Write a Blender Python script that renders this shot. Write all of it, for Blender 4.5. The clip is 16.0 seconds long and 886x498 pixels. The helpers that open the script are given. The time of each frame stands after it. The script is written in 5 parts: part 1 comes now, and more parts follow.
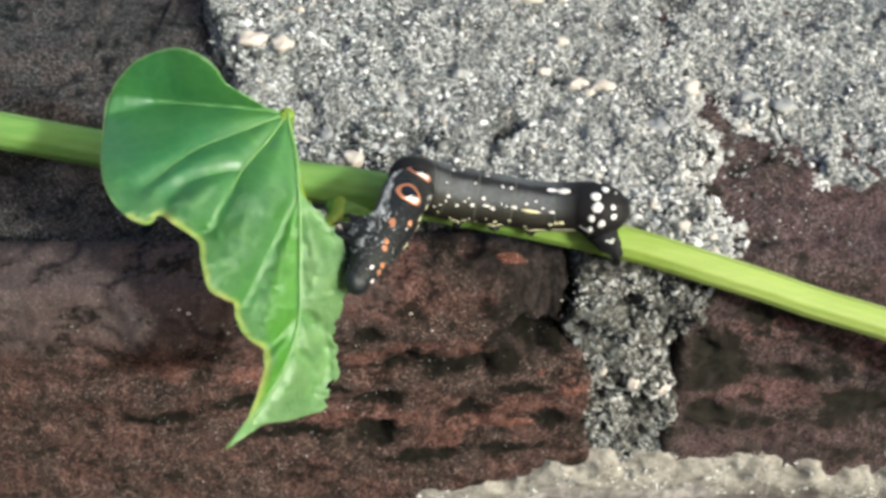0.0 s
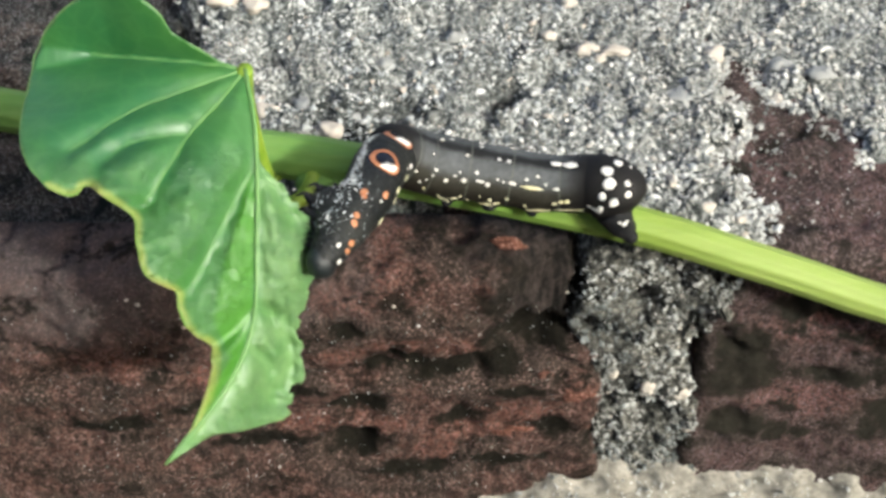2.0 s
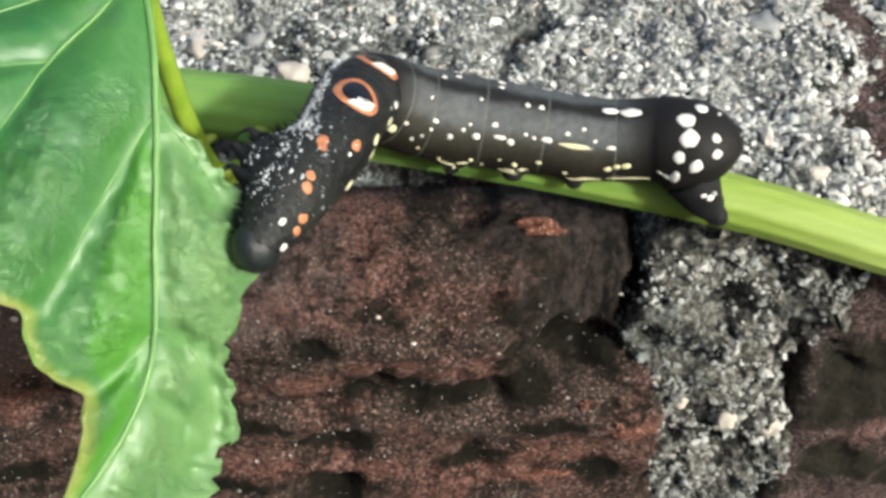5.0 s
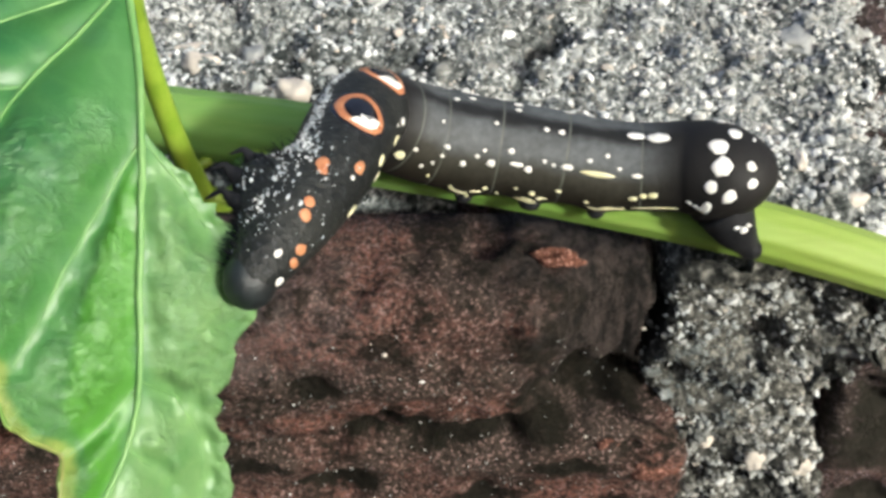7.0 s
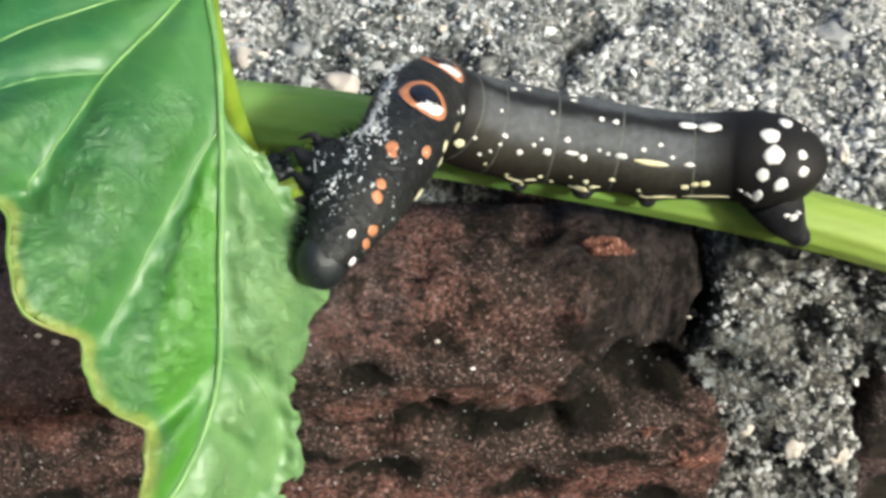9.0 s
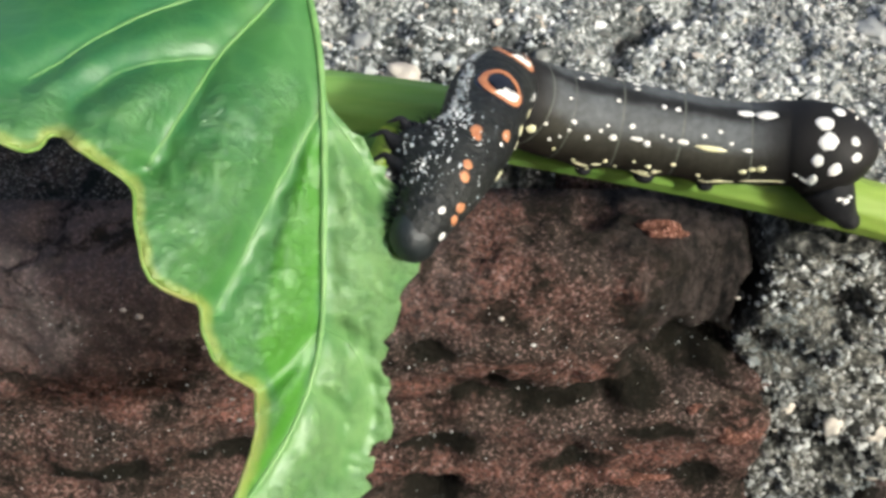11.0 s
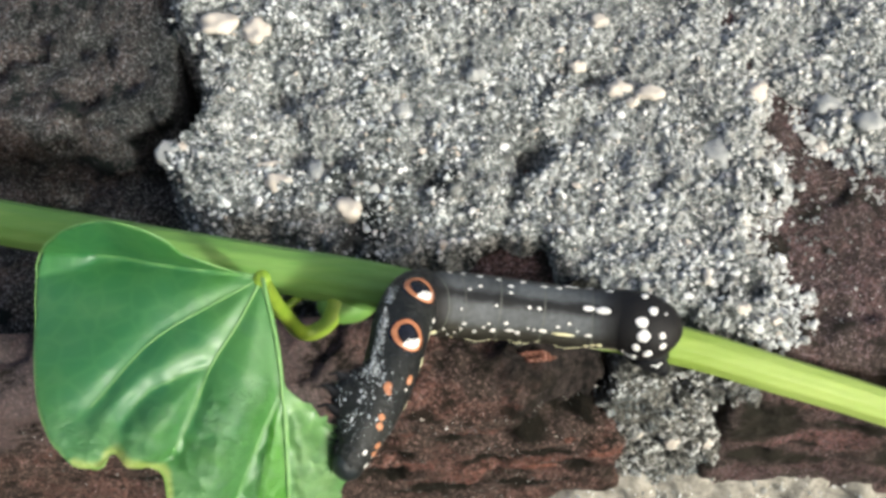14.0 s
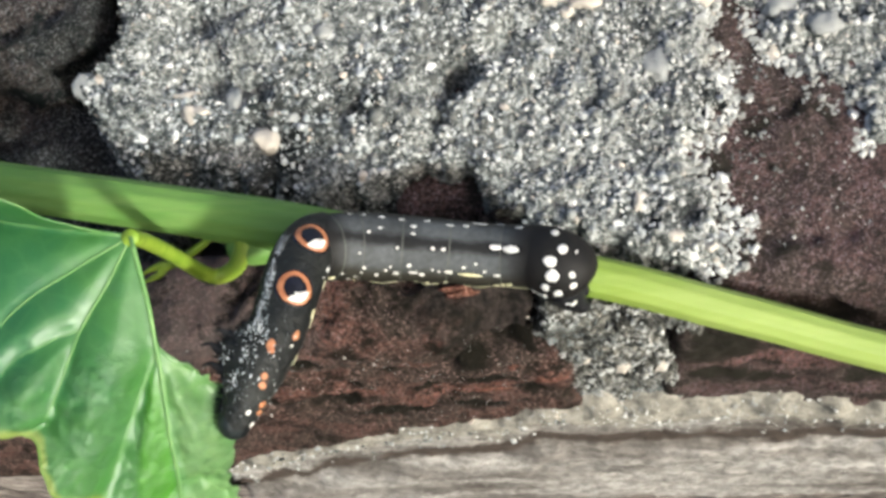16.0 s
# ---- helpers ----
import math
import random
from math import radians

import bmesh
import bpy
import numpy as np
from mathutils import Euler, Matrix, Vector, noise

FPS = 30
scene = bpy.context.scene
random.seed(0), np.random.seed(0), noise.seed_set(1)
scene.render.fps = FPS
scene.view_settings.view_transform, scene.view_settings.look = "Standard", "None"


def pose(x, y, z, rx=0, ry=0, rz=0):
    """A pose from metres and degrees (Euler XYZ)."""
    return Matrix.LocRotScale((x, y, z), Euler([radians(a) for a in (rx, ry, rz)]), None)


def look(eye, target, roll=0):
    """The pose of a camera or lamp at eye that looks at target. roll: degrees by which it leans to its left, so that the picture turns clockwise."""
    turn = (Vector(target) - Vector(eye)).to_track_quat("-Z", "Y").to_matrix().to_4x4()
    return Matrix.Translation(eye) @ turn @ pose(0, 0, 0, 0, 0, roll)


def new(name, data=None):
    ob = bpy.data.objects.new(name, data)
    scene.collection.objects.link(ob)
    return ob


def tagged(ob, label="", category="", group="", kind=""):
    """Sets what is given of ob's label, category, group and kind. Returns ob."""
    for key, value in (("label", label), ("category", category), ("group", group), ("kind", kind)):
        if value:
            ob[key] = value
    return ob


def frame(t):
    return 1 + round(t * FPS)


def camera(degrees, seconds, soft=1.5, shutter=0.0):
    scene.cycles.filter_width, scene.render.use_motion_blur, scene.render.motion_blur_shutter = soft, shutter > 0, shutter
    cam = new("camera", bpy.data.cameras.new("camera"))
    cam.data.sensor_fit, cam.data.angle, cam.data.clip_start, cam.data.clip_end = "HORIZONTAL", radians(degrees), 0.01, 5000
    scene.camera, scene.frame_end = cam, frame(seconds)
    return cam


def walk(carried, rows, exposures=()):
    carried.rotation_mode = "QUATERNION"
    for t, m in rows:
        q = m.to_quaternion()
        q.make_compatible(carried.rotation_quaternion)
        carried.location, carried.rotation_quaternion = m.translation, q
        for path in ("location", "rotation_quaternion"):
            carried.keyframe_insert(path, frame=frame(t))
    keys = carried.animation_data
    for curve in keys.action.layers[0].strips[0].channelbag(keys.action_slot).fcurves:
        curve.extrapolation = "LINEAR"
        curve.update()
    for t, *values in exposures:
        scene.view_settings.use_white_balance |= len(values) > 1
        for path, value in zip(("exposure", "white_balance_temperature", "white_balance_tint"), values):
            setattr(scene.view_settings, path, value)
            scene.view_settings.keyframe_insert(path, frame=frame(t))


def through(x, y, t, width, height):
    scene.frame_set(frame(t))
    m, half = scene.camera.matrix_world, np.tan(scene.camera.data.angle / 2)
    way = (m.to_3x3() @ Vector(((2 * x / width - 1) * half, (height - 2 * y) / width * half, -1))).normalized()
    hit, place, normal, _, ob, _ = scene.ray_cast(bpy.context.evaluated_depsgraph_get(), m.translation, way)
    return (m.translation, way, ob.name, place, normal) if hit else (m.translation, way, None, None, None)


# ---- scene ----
# Lengths in this file are in centimetres: x to the right, y away from the first eye, z above the ground.
CM = 0.01
cam = camera(41.9, 16.0, soft=3.4)
# seconds, eye x, y, z, then degrees: turn to the left, pitch, roll
PATH = [
    (0, 0.000, 0.000, 50.000, 0.00, -42.00, -0.00),
    (0.5, -0.057, 0.123, 49.713, 0.02, -42.01, 0.33),
    (1, 0.117, 0.331, 49.481, -0.01, -41.69, 0.24),
    (1.5, 0.102, 0.787, 49.000, 0.18, -41.89, 0.31),
    (2, 0.212, 1.233, 48.671, 0.54, -42.05, -0.07),
    (2.5, 0.160, 1.699, 48.407, 0.57, -42.10, -0.12),
    (3, 0.151, 2.295, 48.010, 0.46, -42.24, -0.03),
    (3.5, 0.129, 2.752, 47.551, 0.21, -42.46, 0.09),
    (5.8, 0.224, 4.333, 46.125, 1.22, -43.24, -1.22),
    (6, 0.204, 4.410, 46.143, 1.21, -43.19, -1.22),
    (6.5, 0.137, 4.468, 46.118, 1.13, -43.10, -0.88),
    (7, 0.137, 4.468, 46.118, 1.13, -43.10, -0.88),
    (7.2, 0.137, 4.468, 46.118, 1.13, -43.10, -0.88),
    (7.5, 0.121, 4.473, 46.009, 1.35, -42.99, -1.20),
    (8, 0.062, 4.403, 45.991, 1.30, -43.06, -0.99),
    (8.5, -0.026, 4.304, 46.068, 1.39, -42.87, -1.15),
    (8.7, -0.121, 4.282, 46.094, 1.26, -42.63, -1.01),
    (10.8, -0.545, 3.878, 46.273, 1.02, -42.59, -0.32),
    (11, -0.711, 3.851, 46.317, 0.93, -42.70, -0.33),
    (11.5, -0.903, 3.793, 47.273, 0.06, -43.14, -0.59),
    (12, -0.687, 3.995, 48.319, 0.41, -46.13, -1.70),
    (12.5, -0.331, 4.262, 49.027, 0.72, -51.04, -2.05),
    (13, -0.145, 4.600, 49.744, 0.68, -53.90, -1.64),
    (13.5, -0.034, 4.817, 50.713, 1.36, -56.48, -2.10),
    (14, 0.006, 5.192, 51.393, 1.37, -59.47, -1.91),
    (14.5, 0.292, 5.407, 51.602, 1.24, -61.04, -1.74),
    (15, 0.629, 5.566, 51.245, 2.57, -62.43, -3.72),
    (15.5, 1.208, 5.675, 51.260, 7.95, -64.05, -9.25),
    (16, 1.721, 6.069, 51.164, 12.83, -65.66, -13.98),
]


def eye_pose(x, y, z, yaw, pitch, roll):
    a, b = radians(yaw), radians(pitch)
    ahead = Vector((-math.sin(a) * math.cos(b), math.cos(a) * math.cos(b), math.sin(b)))
    eye = Vector((x, y, z)) * CM
    return look(eye, eye + ahead, roll)


walk(cam, [(t, eye_pose(*row)) for t, *row in PATH], exposures=[(0.0, 0.70), (16.0, 0.70)])

# ---- light ----
SUN_FROM = Vector((0.573, -0.645, 0.505)).normalized()
world = bpy.data.worlds.new("sky")
scene.world = world
world.use_nodes = True
wn = world.node_tree.nodes
sky = wn.new("ShaderNodeTexSky")
sky.sky_type = "NISHITA"
sky.sun_disc = False
sky.sun_elevation = math.asin(SUN_FROM.z)
sky.sun_rotation = math.atan2(SUN_FROM.x, SUN_FROM.y)
sky.air_density, sky.dust_density, sky.ozone_density = 0.8, 7.0, 0.7
wn["Background"].inputs["Strength"].default_value = 0.15
world.node_tree.links.new(sky.outputs[0], wn["Background"].inputs["Color"])
sun = new("sun", bpy.data.lights.new("sun", "SUN"))
sun.data.energy, sun.data.angle, sun.data.color = 2.4, radians(3.5), (0.93, 0.97, 0.92)
sun.matrix_world = look(SUN_FROM * 5, (0, 0, 0))


# ---- materials ----
def shader(name):
    m = bpy.data.materials.new(name)
    m.use_nodes = True
    t = m.node_tree
    return m, t, t.nodes["Principled BSDF"]


def noise_of(t, scale, detail=4.0, rough=0.6, stretch=None, distort=0.0):
    """A noise of features about 1/scale centimetres wide, on the thing's own coordinates."""
    at = t.nodes.new("ShaderNodeTexCoord")
    n = t.nodes.new("ShaderNodeTexNoise")
    n.inputs["Scale"].default_value = scale * 100
    n.inputs["Detail"].default_value = detail
    n.inputs["Roughness"].default_value = rough
    n.inputs["Distortion"].default_value = distort
    if stretch:
        k = t.nodes.new("ShaderNodeMapping")
        k.inputs["Scale"].default_value = stretch
        t.links.new(at.outputs["Object"], k.inputs["Vector"])
        t.links.new(k.outputs["Vector"], n.inputs["Vector"])
    else:
        t.links.new(at.outputs["Object"], n.inputs["Vector"])
    return n.outputs["Fac"]


def ramp_of(t, fac, stops, kind="LINEAR"):
    r = t.nodes.new("ShaderNodeValToRGB")
    r.color_ramp.interpolation = kind
    el = r.color_ramp.elements
    while len(el) < len(stops):
        el.new(0.5)
    for e, (p, c) in zip(el, stops):
        e.position, e.color = p, (*c, 1)
    t.links.new(fac, r.inputs["Fac"])
    return r.outputs["Color"]


def mix_of(t, fac, a, b, kind="MIX"):
    m = t.nodes.new("ShaderNodeMix")
    m.data_type, m.blend_type = "RGBA", kind
    for socket, v in ((m.inputs[0], fac), (m.inputs[6], a), (m.inputs[7], b)):
        if isinstance(v, (int, float)):
            socket.default_value = v
        elif isinstance(v, tuple):
            socket.default_value = (*v, 1)
        else:
            t.links.new(v, socket)
    return m.outputs[2]


def bump_of(t, heights, bsdf):
    """heights: (fac, strength, centimetres) from coarse to fine."""
    last = None
    for fac, strength, cm in heights:
        b = t.nodes.new("ShaderNodeBump")
        b.inputs["Strength"].default_value = strength
        b.inputs["Distance"].default_value = cm * CM
        t.links.new(fac, b.inputs["Height"])
        if last:
            t.links.new(last, b.inputs["Normal"])
        last = b.outputs["Normal"]
    t.links.new(last, bsdf.inputs["Normal"])


def grey(t, fac, lo, hi):
    return ramp_of(t, fac, [(lo, (0, 0, 0)), (hi, (1, 1, 1))])


def mark_of(t, key, by, scale, lo, hi, stretch=None):
    """A mark laid on the mesh, its rim made ragged by a noise."""
    n = t.nodes.new("ShaderNodeAttribute")
    n.attribute_name = key
    k = t.nodes.new("ShaderNodeMath")
    k.operation = "MULTIPLY_ADD"
    k.inputs[1].default_value = by
    t.links.new(noise_of(t, scale, 5, 0.7, stretch), k.inputs[0])
    t.links.new(n.outputs["Fac"], k.inputs[2])
    run = t.nodes.new("ShaderNodeMapRange")
    run.interpolation_type = "SMOOTHSTEP"
    run.inputs["From Min"].default_value, run.inputs["From Max"].default_value = lo + 0.5 * by, hi + 0.5 * by
    t.links.new(k.outputs[0], run.inputs["Value"])
    return run.outputs[0]


def brick_material(name, red, brown, dark, moss, glint=1.0, blots=1.0):
    """Worn clay: a sandy speckle over brown and red fields, black algae in ragged blots, algae and the painted shade of
    hollows in the marks "stain_shade", a near-black tone in the marks "dark_corner", skylight painted grey in the marks
    "sky_lit", fresh clay and some painted sunlit patches in the marks "bare".
    """
    m, t, b = shader(name)
    sand = noise_of(t, 21.0, 4, 0.75)
    base = mix_of(t, grey(t, noise_of(t, 1.3, 6, 0.7), 0.45, 0.55), brown, red)
    bare = mark_of(t, "bare", 1.6, 2.6, 0.35, 1.0)
    base = mix_of(t, bare, base, mix_of(t, 0.75, base, (red[0] * 2.0, red[1] * 1.65, red[2] * 1.55)))
    base = mix_of(t, grey(t, sand, 0.45, 0.56), mix_of(t, 0.12, dark, base), base)
    spark = grey(t, noise_of(t, 34.0, 2, 0.6), 0.56, 0.62)
    spark = mix_of(t, glint, (0.0, 0.0, 0.0), spark)
    base = mix_of(t, spark, base, (min(0.55, red[0] * 2.3), red[1] * 2.9, red[2] * 3.2))
    # skylight on the rounded upper left, painted as a grey-lilac tint
    base = mix_of(t, mark_of(t, "sky_lit", 1.2, 1.2, 0.1, 0.9), base, mix_of(t, 0.55, base, (0.130, 0.108, 0.106)))
    corner_mask = mark_of(t, "dark_corner", 1.8, 2.0, 0.10, 0.80)
    base = mix_of(t, corner_mask, base, mix_of(t, grey(t, noise_of(t, 6.0, 5, 0.75, (1.6, 1.0, 0.5)), 0.42, 0.64), (0.012, 0.011, 0.010), (0.070, 0.056, 0.050)))
    blot = grey(t, noise_of(t, 2.1, 8, 0.78, (0.9, 1, 1.1)), 0.53, 0.59)
    blot = mix_of(t, blots, (0.0, 0.0, 0.0), blot)
    base = mix_of(t, blot, base, mix_of(t, grey(t, sand, 0.48, 0.62), moss, dark))
    # algae, and shade of pits and crack painted black
    stain_shade = mark_of(t, "stain_shade", 2.2, 2.6, 0.45, 0.85)
    base = mix_of(t, stain_shade, base, mix_of(t, grey(t, sand, 0.52, 0.70), moss, dark))
    t.links.new(base, b.inputs["Base Color"])
    b.inputs["Roughness"].default_value = 0.88
    b.inputs["Specular IOR Level"].default_value = 0.12
    bump_of(t, [(noise_of(t, 4.0, 5, 0.7), 0.9, 0.08), (sand, 1.0, 0.05)], b)
    return m


def mortar_material(name, lo, mid, hi, scale=9.0, stretch=None, dirt=1.0):
    m, t, b = shader(name)
    fine = noise_of(t, scale, 4, 0.7, stretch)
    base = ramp_of(t, fine, [(0.36, lo), (0.50, mid), (0.64, hi)])
    base = mix_of(t, grey(t, noise_of(t, 0.8, 4, 0.6, stretch), 0.52, 0.68), base, mix_of(t, dirt, base, tuple(0.35 * c for c in lo)))
    t.links.new(base, b.inputs["Base Color"])
    b.inputs["Roughness"].default_value = 0.9
    b.inputs["Specular IOR Level"].default_value = 0.2
    bump_of(t, [(noise_of(t, 4.0, 4, 0.6), 0.8, 0.06), (fine, 1.0, 0.03)], b)
    return m


def lime_material():
    """Pale lime in long level streaks, a bright rim above and a brown seam in the mark "seam"."""
    m, t, b = shader("pale_lime_mortar")
    broad = noise_of(t, 1.1, 5, 0.6, (0.16, 1, 1.0), 0.3)
    fine = noise_of(t, 7.0, 5, 0.75, (0.7, 1, 1.1))
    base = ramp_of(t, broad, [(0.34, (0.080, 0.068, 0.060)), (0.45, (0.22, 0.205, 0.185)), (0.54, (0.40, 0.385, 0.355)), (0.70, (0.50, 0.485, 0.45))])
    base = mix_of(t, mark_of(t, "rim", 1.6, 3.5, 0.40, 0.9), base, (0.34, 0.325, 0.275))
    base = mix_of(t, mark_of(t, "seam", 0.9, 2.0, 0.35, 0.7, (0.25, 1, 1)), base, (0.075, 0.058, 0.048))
    base = mix_of(t, grey(t, fine, 0.40, 0.58), mix_of(t, 0.55, base, (0.050, 0.045, 0.038)), base)
    t.links.new(base, b.inputs["Base Color"])
    b.inputs["Roughness"].default_value = 0.9
    b.inputs["Specular IOR Level"].default_value = 0.2
    bump_of(t, [(broad, 0.6, 0.08), (fine, 0.9, 0.04)], b)
    return m


def grain_material(name, shaded):
    m, t, b = shader(name)
    g = t.nodes.new("ShaderNodeNewGeometry")
    base = ramp_of(t, g.outputs["Random Per Island"], [
        (0.0, (0.030, 0.036, 0.034)), (0.17, (0.14, 0.157, 0.152)), (0.29, (0.37, 0.400, 0.392)), (0.50, (0.53, 0.56, 0.55)),
        (0.76, (0.70, 0.72, 0.70)), (0.96, (0.54, 0.47, 0.39))], "CONSTANT")
    base = mix_of(t, grey(t, noise_of(t, 3.4, 5, 0.7, None, 0.4), 0.53, 0.60), base, mix_of(t, 0.75, base, (0.026, 0.034, 0.034)))
    base = mix_of(t, grey(t, noise_of(t, 1.2, 6, 0.75), 0.50, 0.59), base, mix_of(t, 0.66, base, (0.030, 0.042, 0.044)))
    base = mix_of(t, grey(t, noise_of(t, 0.55, 5, 0.7, None, 0.3), 0.52, 0.66), base, mix_of(t, 0.45, base, (0.60, 0.60, 0.55)))
    # paler and creamier towards larger x
    at = t.nodes.new("ShaderNodeTexCoord")
    sep = t.nodes.new("ShaderNodeSeparateXYZ")
    t.links.new(at.outputs["Object"], sep.inputs[0])
    run = t.nodes.new("ShaderNodeMapRange")
    for key, v in (("From Min", -3.0), ("From Max", 5.0)):
        run.inputs[key].default_value = v * CM
    t.links.new(sep.outputs["X"], run.inputs["Value"])
    base = mix_of(t, ramp_of(t, run.outputs[0], [(0.25, (0, 0, 0)), (0.8, (0.38, 0.38, 0.38))]), base, (0.60, 0.59, 0.54))
    # the joint's shade, put into the grain colours
    if shaded:
        base = mix_of(t, shaded, base, mix_of(t, grey(t, noise_of(t, 1.6, 5, 0.7), 0.40, 0.56), mix_of(t, 0.85, base, (0.040, 0.038, 0.030)), base))
        base = mix_of(t, mix_of(t, 0.5, (0, 0, 0), grey(t, noise_of(t, 0.9, 4, 0.6), 0.50, 0.62)), base, mix_of(t, 0.6, base, (0.06, 0.10, 0.115)))
    t.links.new(base, b.inputs["Base Color"])
    b.inputs["Roughness"].default_value = 0.88
    b.inputs["Specular IOR Level"].default_value = 0.25
    bump_of(t, [(noise_of(t, 30.0, 3, 0.6), 0.5, 0.02)], b)
    return m


def pebble_material(name, a, c):
    m, t, b = shader(name)
    base = mix_of(t, noise_of(t, 8.0, 4, 0.7), a, c)
    t.links.new(base, b.inputs["Base Color"])
    b.inputs["Roughness"].default_value = 0.55
    bump_of(t, [(noise_of(t, 12.0, 4, 0.6), 0.5, 0.03)], b)
    return m


def plant_material(name, a, c, scale, gloss, through, stretch=None, spread=(0.4, 0.6)):
    """Green tissue: a waxy skin over a body that lets some light through."""
    m, t, b = shader(name)
    base = mix_of(t, grey(t, noise_of(t, scale, 4, 0.55, stretch), *spread), a, c)
    t.links.new(base, b.inputs["Base Color"])
    b.inputs["Roughness"].default_value = gloss
    bump_of(t, [(noise_of(t, scale * 3, 3, 0.5, stretch), 0.35, 0.02), (noise_of(t, 40.0, 2, 0.5), 0.15, 0.01)], b)
    if through:
        tr = t.nodes.new("ShaderNodeBsdfTranslucent")
        t.links.new(mix_of(t, 0.5, base, (0.35, 0.62, 0.04)), tr.inputs["Color"])
        mx = t.nodes.new("ShaderNodeMixShader")
        mx.inputs[0].default_value = through
        t.links.new(b.outputs[0], mx.inputs[1])
        t.links.new(tr.outputs[0], mx.inputs[2])
        t.links.new(mx.outputs[0], t.nodes["Material Output"].inputs["Surface"])
    return m


def leaf_material():
    """A slim green blade: bluish and even near the stalk, paler and crinkled lower down; light shines through it
    yellow-green.
    """
    m, t, b = shader("leaf_blade")
    cells = t.nodes.new("ShaderNodeTexVoronoi")
    cells.feature = "DISTANCE_TO_EDGE"
    cells.inputs["Scale"].default_value = 520.0
    at = t.nodes.new("ShaderNodeTexCoord")
    t.links.new(at.outputs["Object"], cells.inputs["Vector"])
    net = grey(t, cells.outputs["Distance"], 0.0, 0.16)
    base = mix_of(t, grey(t, noise_of(t, 0.9, 4, 0.55), 0.40, 0.62), (0.017, 0.116, 0.033), (0.034, 0.144, 0.027))
    base = mix_of(t, grey(t, noise_of(t, 2.6, 3, 0.5), 0.55, 0.75), base, (0.042, 0.145, 0.045))
    # paler and yellower towards the tip
    sep = t.nodes.new("ShaderNodeSeparateXYZ")
    t.links.new(at.outputs["Object"], sep.inputs[0])
    run = t.nodes.new("ShaderNodeMapRange")
    for key, v in (("From Min", 41.9 * CM), ("From Max", 41.05 * CM), ("To Max", 0.42)):
        run.inputs[key].default_value = v
    t.links.new(sep.outputs["Z"], run.inputs["Value"])
    base = mix_of(t, run.outputs[0], base, (0.105, 0.235, 0.045))
    # the eaten side beyond the midrib: its broad sheen painted as a pale green
    skin = t.nodes.new("ShaderNodeAttribute")
    skin.attribute_name = "sheen_side"
    pale = mix_of(t, grey(t, noise_of(t, 5.0, 4, 0.6), 0.35, 0.65), (0.070, 0.182, 0.052), (0.118, 0.238, 0.080))
    base = mix_of(t, skin.outputs["Fac"], base, pale)
    # the fold's shaded side beside the midrib painted a saturated green, yellow along the eaten rim
    base = mix_of(t, mark_of(t, "deep", 0.5, 3.0, 0.2, 0.9), base, (0.042, 0.185, 0.012))
    base = mix_of(t, mark_of(t, "dry", 1.4, 2.5, 0.35, 1.1), base, (0.200, 0.260, 0.050))
    base = mix_of(t, 0.10, base, mix_of(t, net, (0.16, 0.36, 0.10), base))
    t.links.new(base, b.inputs["Base Color"])
    t.links.new(ramp_of(t, noise_of(t, 1.6, 3, 0.5), [(0.35, (0.46, 0.46, 0.46)), (0.65, (0.58, 0.58, 0.58))]), b.inputs["Roughness"])
    b.inputs["Specular IOR Level"].default_value = 0.75
    b.inputs["Coat Weight"].default_value, b.inputs["Coat Roughness"].default_value = 0.1, 0.35
    puff = t.nodes.new("ShaderNodeTexVoronoi")
    puff.feature = "SMOOTH_F1"
    puff.inputs["Scale"].default_value, puff.inputs["Smoothness"].default_value = 480.0, 0.6
    t.links.new(at.outputs["Object"], puff.inputs["Vector"])
    creased = t.nodes.new("ShaderNodeAttribute")
    creased.attribute_name = "worn"
    crease = t.nodes.new("ShaderNodeMath")
    crease.operation = "MULTIPLY"
    t.links.new(creased.outputs["Fac"], crease.inputs[0])
    t.links.new(noise_of(t, 11.0, 4, 0.65, (0.8, 1.3, 1.0), 1.2), crease.inputs[1])
    bump_of(t, [(puff.outputs["Distance"], 0.08, -0.03), (crease.outputs[0], 0.8, 0.06), (noise_of(t, 9.0, 3, 0.6, (1.0, 1.4, 0.7), 0.5), 0.4, 0.02), (noise_of(t, 40.0, 2, 0.5), 0.25, 0.008), (noise_of(t, 45.0, 2, 0.5), 0.12, 0.008)], b)
    tr = t.nodes.new("ShaderNodeBsdfTranslucent")
    t.links.new(mix_of(t, 0.70, mix_of(t, 0.6, base, (0.34, 0.62, 0.03)), (0.0, 0.0, 0.0)), tr.inputs["Color"])
    mx = t.nodes.new("ShaderNodeAddShader")
    t.links.new(b.outputs[0], mx.inputs[0])
    t.links.new(tr.outputs[0], mx.inputs[1])
    t.links.new(mx.outputs[0], t.nodes["Material Output"].inputs["Surface"])
    return m


